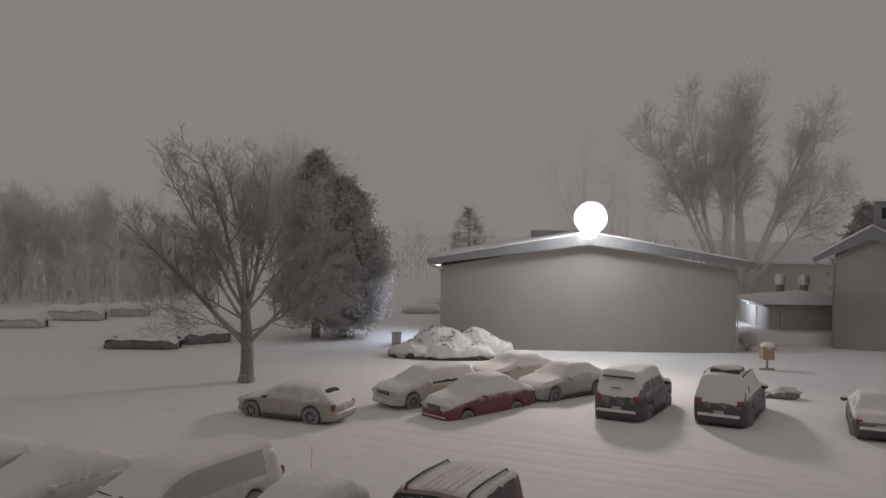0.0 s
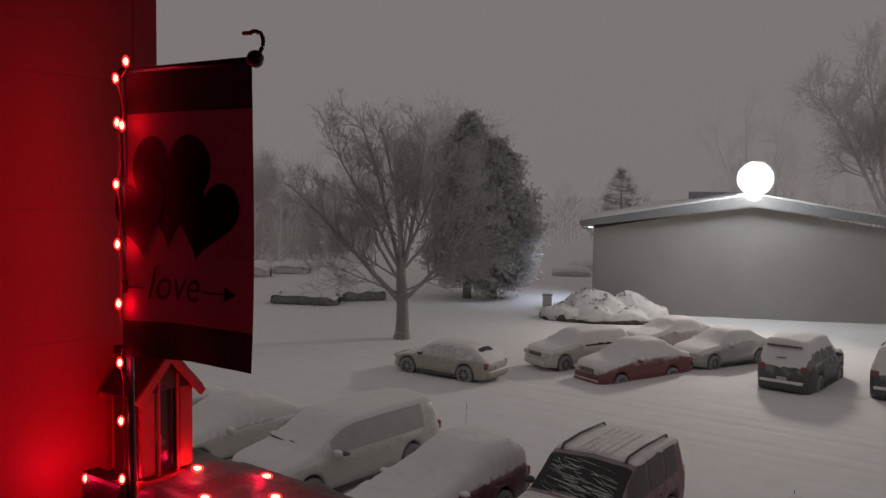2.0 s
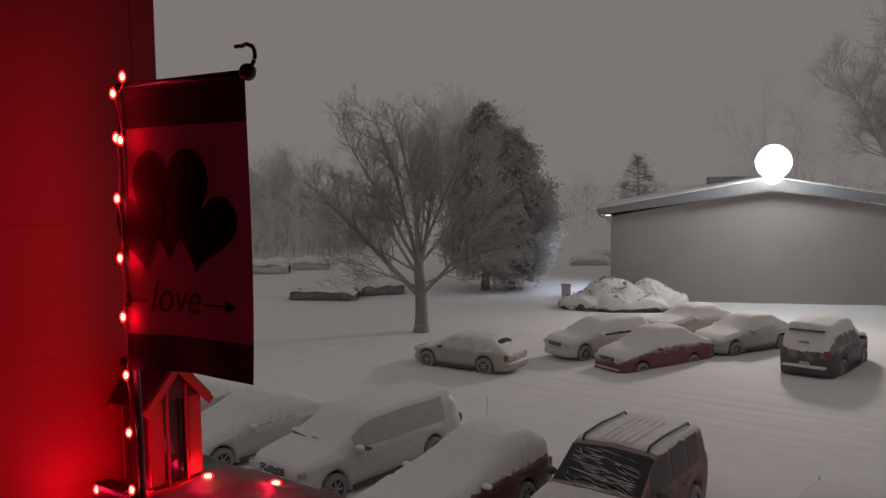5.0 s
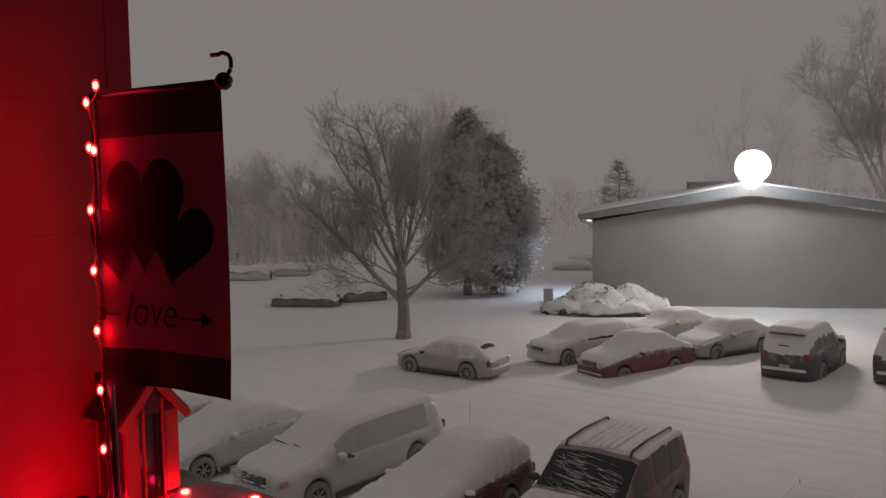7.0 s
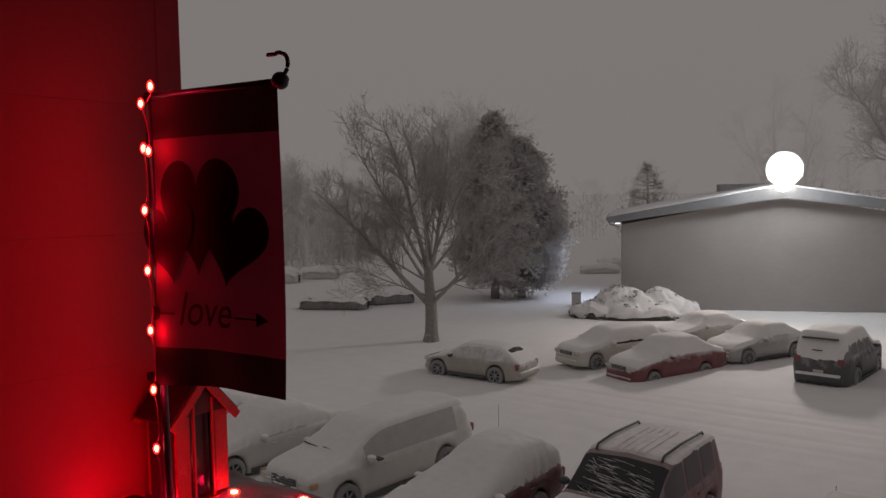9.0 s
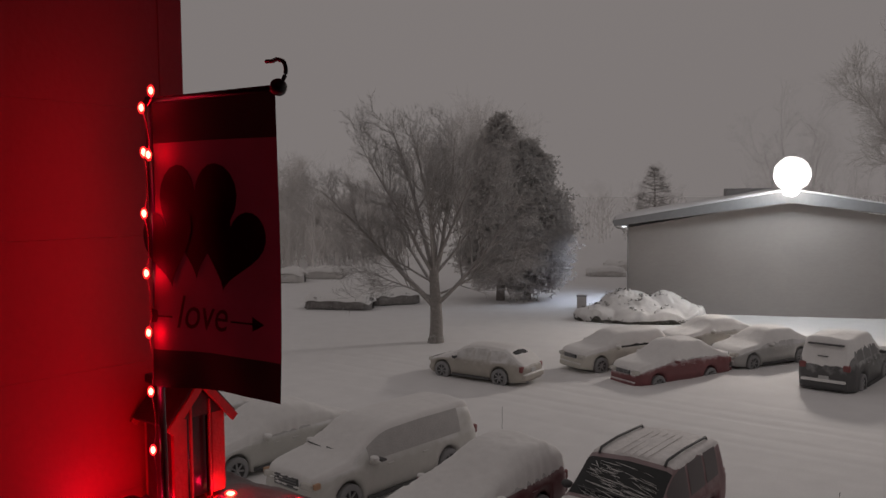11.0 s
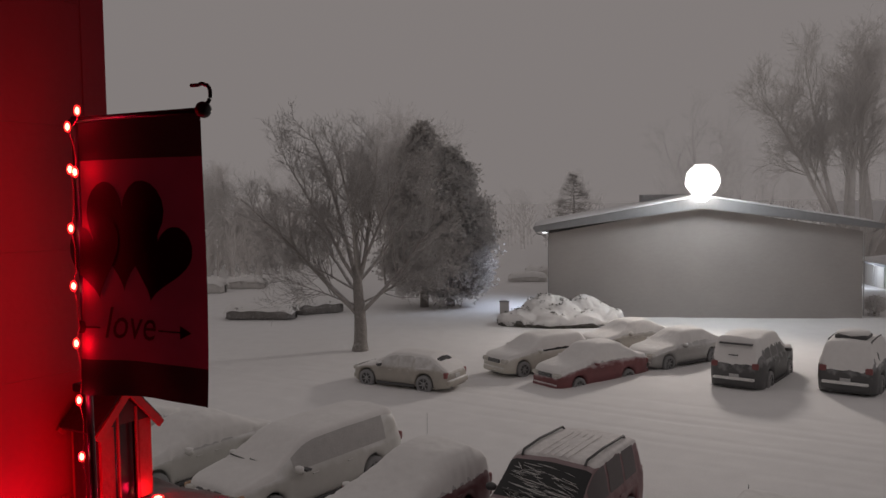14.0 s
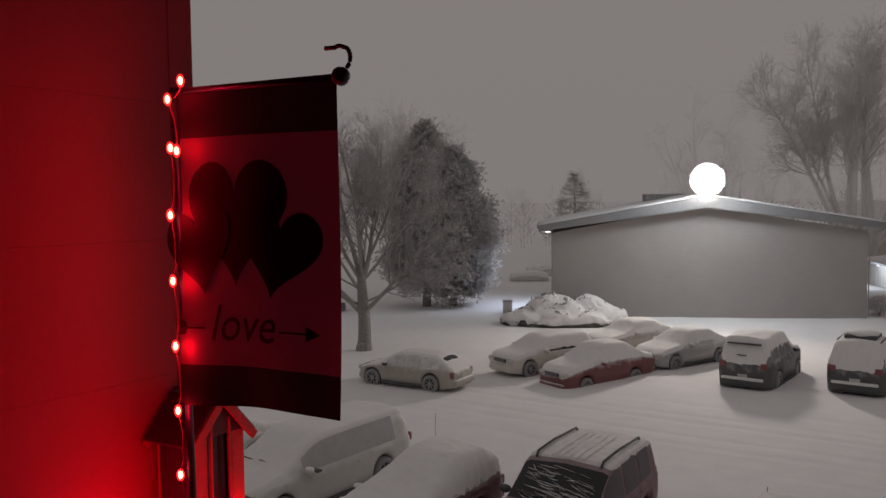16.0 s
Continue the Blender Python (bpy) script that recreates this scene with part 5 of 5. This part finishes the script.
def cloth_mat(name, col, through_share, scale=220):
    m = bpy.data.materials.new(name)
    m.use_nodes = True
    nt = m.node_tree
    p = nt.nodes["Principled BSDF"]
    tc, wv, ns, mx = nt.nodes.new("ShaderNodeTexCoord"), nt.nodes.new("ShaderNodeTexWave"), nt.nodes.new("ShaderNodeTexNoise"), nt.nodes.new("ShaderNodeMix")
    wv.inputs["Scale"].default_value, wv.inputs["Distortion"].default_value = scale, 1.0
    ns.inputs["Scale"].default_value = 14
    mx.data_type = "RGBA"
    mx.inputs["A"].default_value = (col[0] * 0.7, col[1] * 0.7, col[2] * 0.7, 1)
    mx.inputs["B"].default_value = (col[0] * 1.25, col[1] * 1.25, col[2] * 1.25, 1)
    ml = nt.nodes.new("ShaderNodeMath")
    ml.operation = "MULTIPLY"
    nt.links.new(tc.outputs["Object"], wv.inputs["Vector"])
    nt.links.new(tc.outputs["Object"], ns.inputs["Vector"])
    nt.links.new(wv.outputs["Fac"], ml.inputs[0])
    nt.links.new(ns.outputs[0], ml.inputs[1])
    nt.links.new(ml.outputs[0], mx.inputs["Factor"])
    nt.links.new(mx.outputs["Result"], p.inputs["Base Color"])
    p.inputs["Roughness"].default_value = 0.95
    p.inputs["Specular IOR Level"].default_value = 0.1
    tl, ms = nt.nodes.new("ShaderNodeBsdfTranslucent"), nt.nodes.new("ShaderNodeMixShader")
    nt.links.new(mx.outputs["Result"], tl.inputs["Color"])
    ms.inputs[0].default_value = through_share
    out = nt.nodes["Material Output"]
    nt.links.new(p.outputs[0], ms.inputs[1])
    nt.links.new(tl.outputs[0], ms.inputs[2])
    nt.links.new(ms.outputs[0], out.inputs["Surface"])
    return m


# Flag colours are darkened and reddened for its backlit, red-lit look.
CLOTH = cloth_mat("flag_cloth", (0.20, 0.016, 0.034), 0.5)
BAND = cloth_mat("flag_plaid", (0.035, 0.010, 0.011), 0.30)
PRINT = cloth_mat("flag_print", (0.050, 0.008, 0.013), 0.40)
FX0, FX1, FZ0, FZ1 = PX + 0.008, 0.700, 6.41, 7.072


def on_flag(x, z, off=0.0):
    u, v = (x - FX0) / (FX1 - FX0), (FZ1 - z) / (FZ1 - FZ0)
    y = PY + 0.016 * v * math.sin(2.2 + 5.5 * u + 1.5 * v) + 0.010 * v * math.sin(9 * u - 2 * v)
    return (x - 0.018 * v * (u - 0.2), y + off, z - 0.012 * v * (1 - u) + 0.006 * math.sin(3.1 * u) * v - 0.009 * u * (1 - v))


flag = thing("garden_flag", BAL.copy(), "dark red garden flag printed with hearts, hanging from its stand", "flag")
bands = ((FZ1, FZ1 - 0.105, BAND, "top_band", "dark plaid sleeve band"), (FZ1 - 0.105, FZ0 + 0.085, CLOTH, "cloth", "burlap cloth, its maroon taking in the dim red light"), (FZ0 + 0.085, FZ0, BAND, "bottom_band", "dark plaid bottom band"))
for za, zb, mt, nm, lb in bands:
    p, f = sheet(lambda x, z: on_flag(x, z), np.linspace(FX0, FX1, 46), np.linspace(za, zb, max(8, int((za - zb) / 0.012))))
    part(nm, (p, f), mt, flag, lb, True)


def printed(outline, off=-0.003):
    """A flat printed shape that follows the cloth, filled from its middle."""
    cx, cz = sum(o[0] for o in outline) / len(outline), sum(o[1] for o in outline) / len(outline)
    rings = 8
    vs = [on_flag(cx, cz, off)]
    n = len(outline)
    for r in range(1, rings + 1):
        vs += [on_flag(cx + (x - cx) * r / rings, cz + (z - cz) * r / rings, off) for x, z in outline]
    fs = [(0, 1 + i, 1 + (i + 1) % n) for i in range(n)]
    for r in range(rings - 1):
        a, b = 1 + r * n, 1 + (r + 1) * n
        fs += [(a + i, b + i, b + (i + 1) % n, a + (i + 1) % n) for i in range(n)]
    return vs, fs


def heart(cx, cz, s, tilt=0.0):
    out = []
    for a in np.linspace(0, 2 * math.pi, 40, endpoint=False):
        x, z = 16 * math.sin(a) ** 3 / 17, (13 * math.cos(a) - 5 * math.cos(2 * a) - 2 * math.cos(3 * a) - math.cos(4 * a)) / 17
        out.append((cx + s * (x * math.cos(tilt) - z * math.sin(tilt)), cz + s * (x * math.sin(tilt) + z * math.cos(tilt))))
    return out


for cx, cz, s, tl, off in ((0.435, 6.81, 0.152, 0.0, -0.003), (0.325, 6.745, 0.108, 0.2, -0.0045), (0.555, 6.745, 0.110, -0.2, -0.006)):
    part("printed_heart", printed(heart(cx, cz, s, tl), off), PRINT, flag, "dark printed heart", True)
AZ = 6.572
for x0, x1 in ((0.285, 0.345), (0.550, 0.622)):
    part("printed_arrow", printed([(x0, AZ - 0.002), (x1, AZ - 0.002), (x1, AZ + 0.002), (x0, AZ + 0.002)]), PRINT, flag, "thin printed arrow shaft")
part("printed_arrow", printed([(0.615, AZ - 0.016), (0.65, AZ), (0.615, AZ + 0.016)]), PRINT, flag, "printed arrow head")
part("printed_arrow", printed([(0.255, AZ - 0.016), (0.285, AZ - 0.014), (0.292, AZ), (0.285, AZ + 0.014), (0.255, AZ + 0.016), (0.262, AZ)]), PRINT, flag, "printed arrow fletching")
words = bpy.data.curves.new("lettering", "FONT")
words.body, words.size, words.shear, words.align_x, words.resolution_u = "love", 0.108, 0.28, "CENTER", 3
words_ob = new("lettering", words)
bpy.context.view_layer.update()
letters = bpy.data.meshes.new_from_object(words_ob.evaluated_get(bpy.context.evaluated_depsgraph_get()))
bpy.data.objects.remove(words_ob)
for v in letters.vertices:
    v.co = on_flag(0.447 + v.co.x, AZ - 0.024 + v.co.y, -0.0035)
letters.materials.clear()
letters.materials.append(cloth_mat("flag_lettering", (0.070, 0.009, 0.015), 0.45))
lettering = new("lettering", letters)
lettering.parent = flag
tagged(lettering, "slanted dark lettering of one word")

# string of red bulbs down the pole and along the rail
string = thing("light_string", BAL.copy(), "string of small glowing red bulbs along pole and rail", "string lights")
# Third spot is an added bulb standing for the fourth one's reflection.
spots = [(PX + 0.048, PY - 0.024, 7.082), (PX + 0.004, PY - 0.022, 7.047), (PX + 0.030, PY - 0.024, 6.938), (PX + 0.008, PY - 0.022, 6.945)]
spots += [(PX + 0.002 + 0.002 * i, PY - 0.022, 6.803 - 0.140 * i) for i in range(6)]
spots += [(0.123, PY - 0.03, 6.075)]
for x, y in ((0.144, -0.165), (0.195, -0.02), (0.322, -0.095), (0.50, -0.02), (0.445, -0.165), (0.385, 0.055), (0.73, 0.055), (0.70, -0.15), (0.92, -0.03)):
    spots.append((x, y, rail_snow(x, (y + 0.03) / 0.165)[2] + 0.004))
for x, y, z in spots:
    # Bulbs on the rail are widened and flattened to take in their flare.
    flat = z < 6.05 and x > 0.13
    shape = (1.9, 1.5, 0.8) if flat else (0.8, 0.8, 1.35)
    lens = part("bulb", blob((x, y, z), 0.0105, 2, 0.05, 2, shape), BULB, string, "glowing red bulb", True)
    part("filament", blob((x, y, z), 0.0068, 2, 0.05, 2, shape), BULB_CORE, lens, "bright core", True)
wire = []
for a, b in zip(spots[:-1], spots[1:]):
    a, b = Vector(a), Vector(b)
    mid = (a + b) / 2 + Vector((0.006, 0.01, -0.012 if a.z > 6.1 else -0.07))
    wire += [a, a.lerp(mid, 0.6), b.lerp(mid, 0.6)]
wire.append(Vector(spots[-1]))
part("wire", tube(wire, 0.0014, 5), WIRE, string, "thin red wire", True)
for k, (x, y, z) in enumerate(spots):
    lit = lamp("bulb_light", "POINT", BAL @ Vector((x + 0.035 if k < 8 else x - 0.02 if k < 11 else x, y - (0.014 if k < 9 else 0.028), z + (0.0 if k < 11 else 0.022))), RED_POWER * (0.45 if k < 4 else 0.85 if k < 8 else 1.2 if k < 11 else 0.42), (1.0, 0.006, 0.05), 0.012, "")
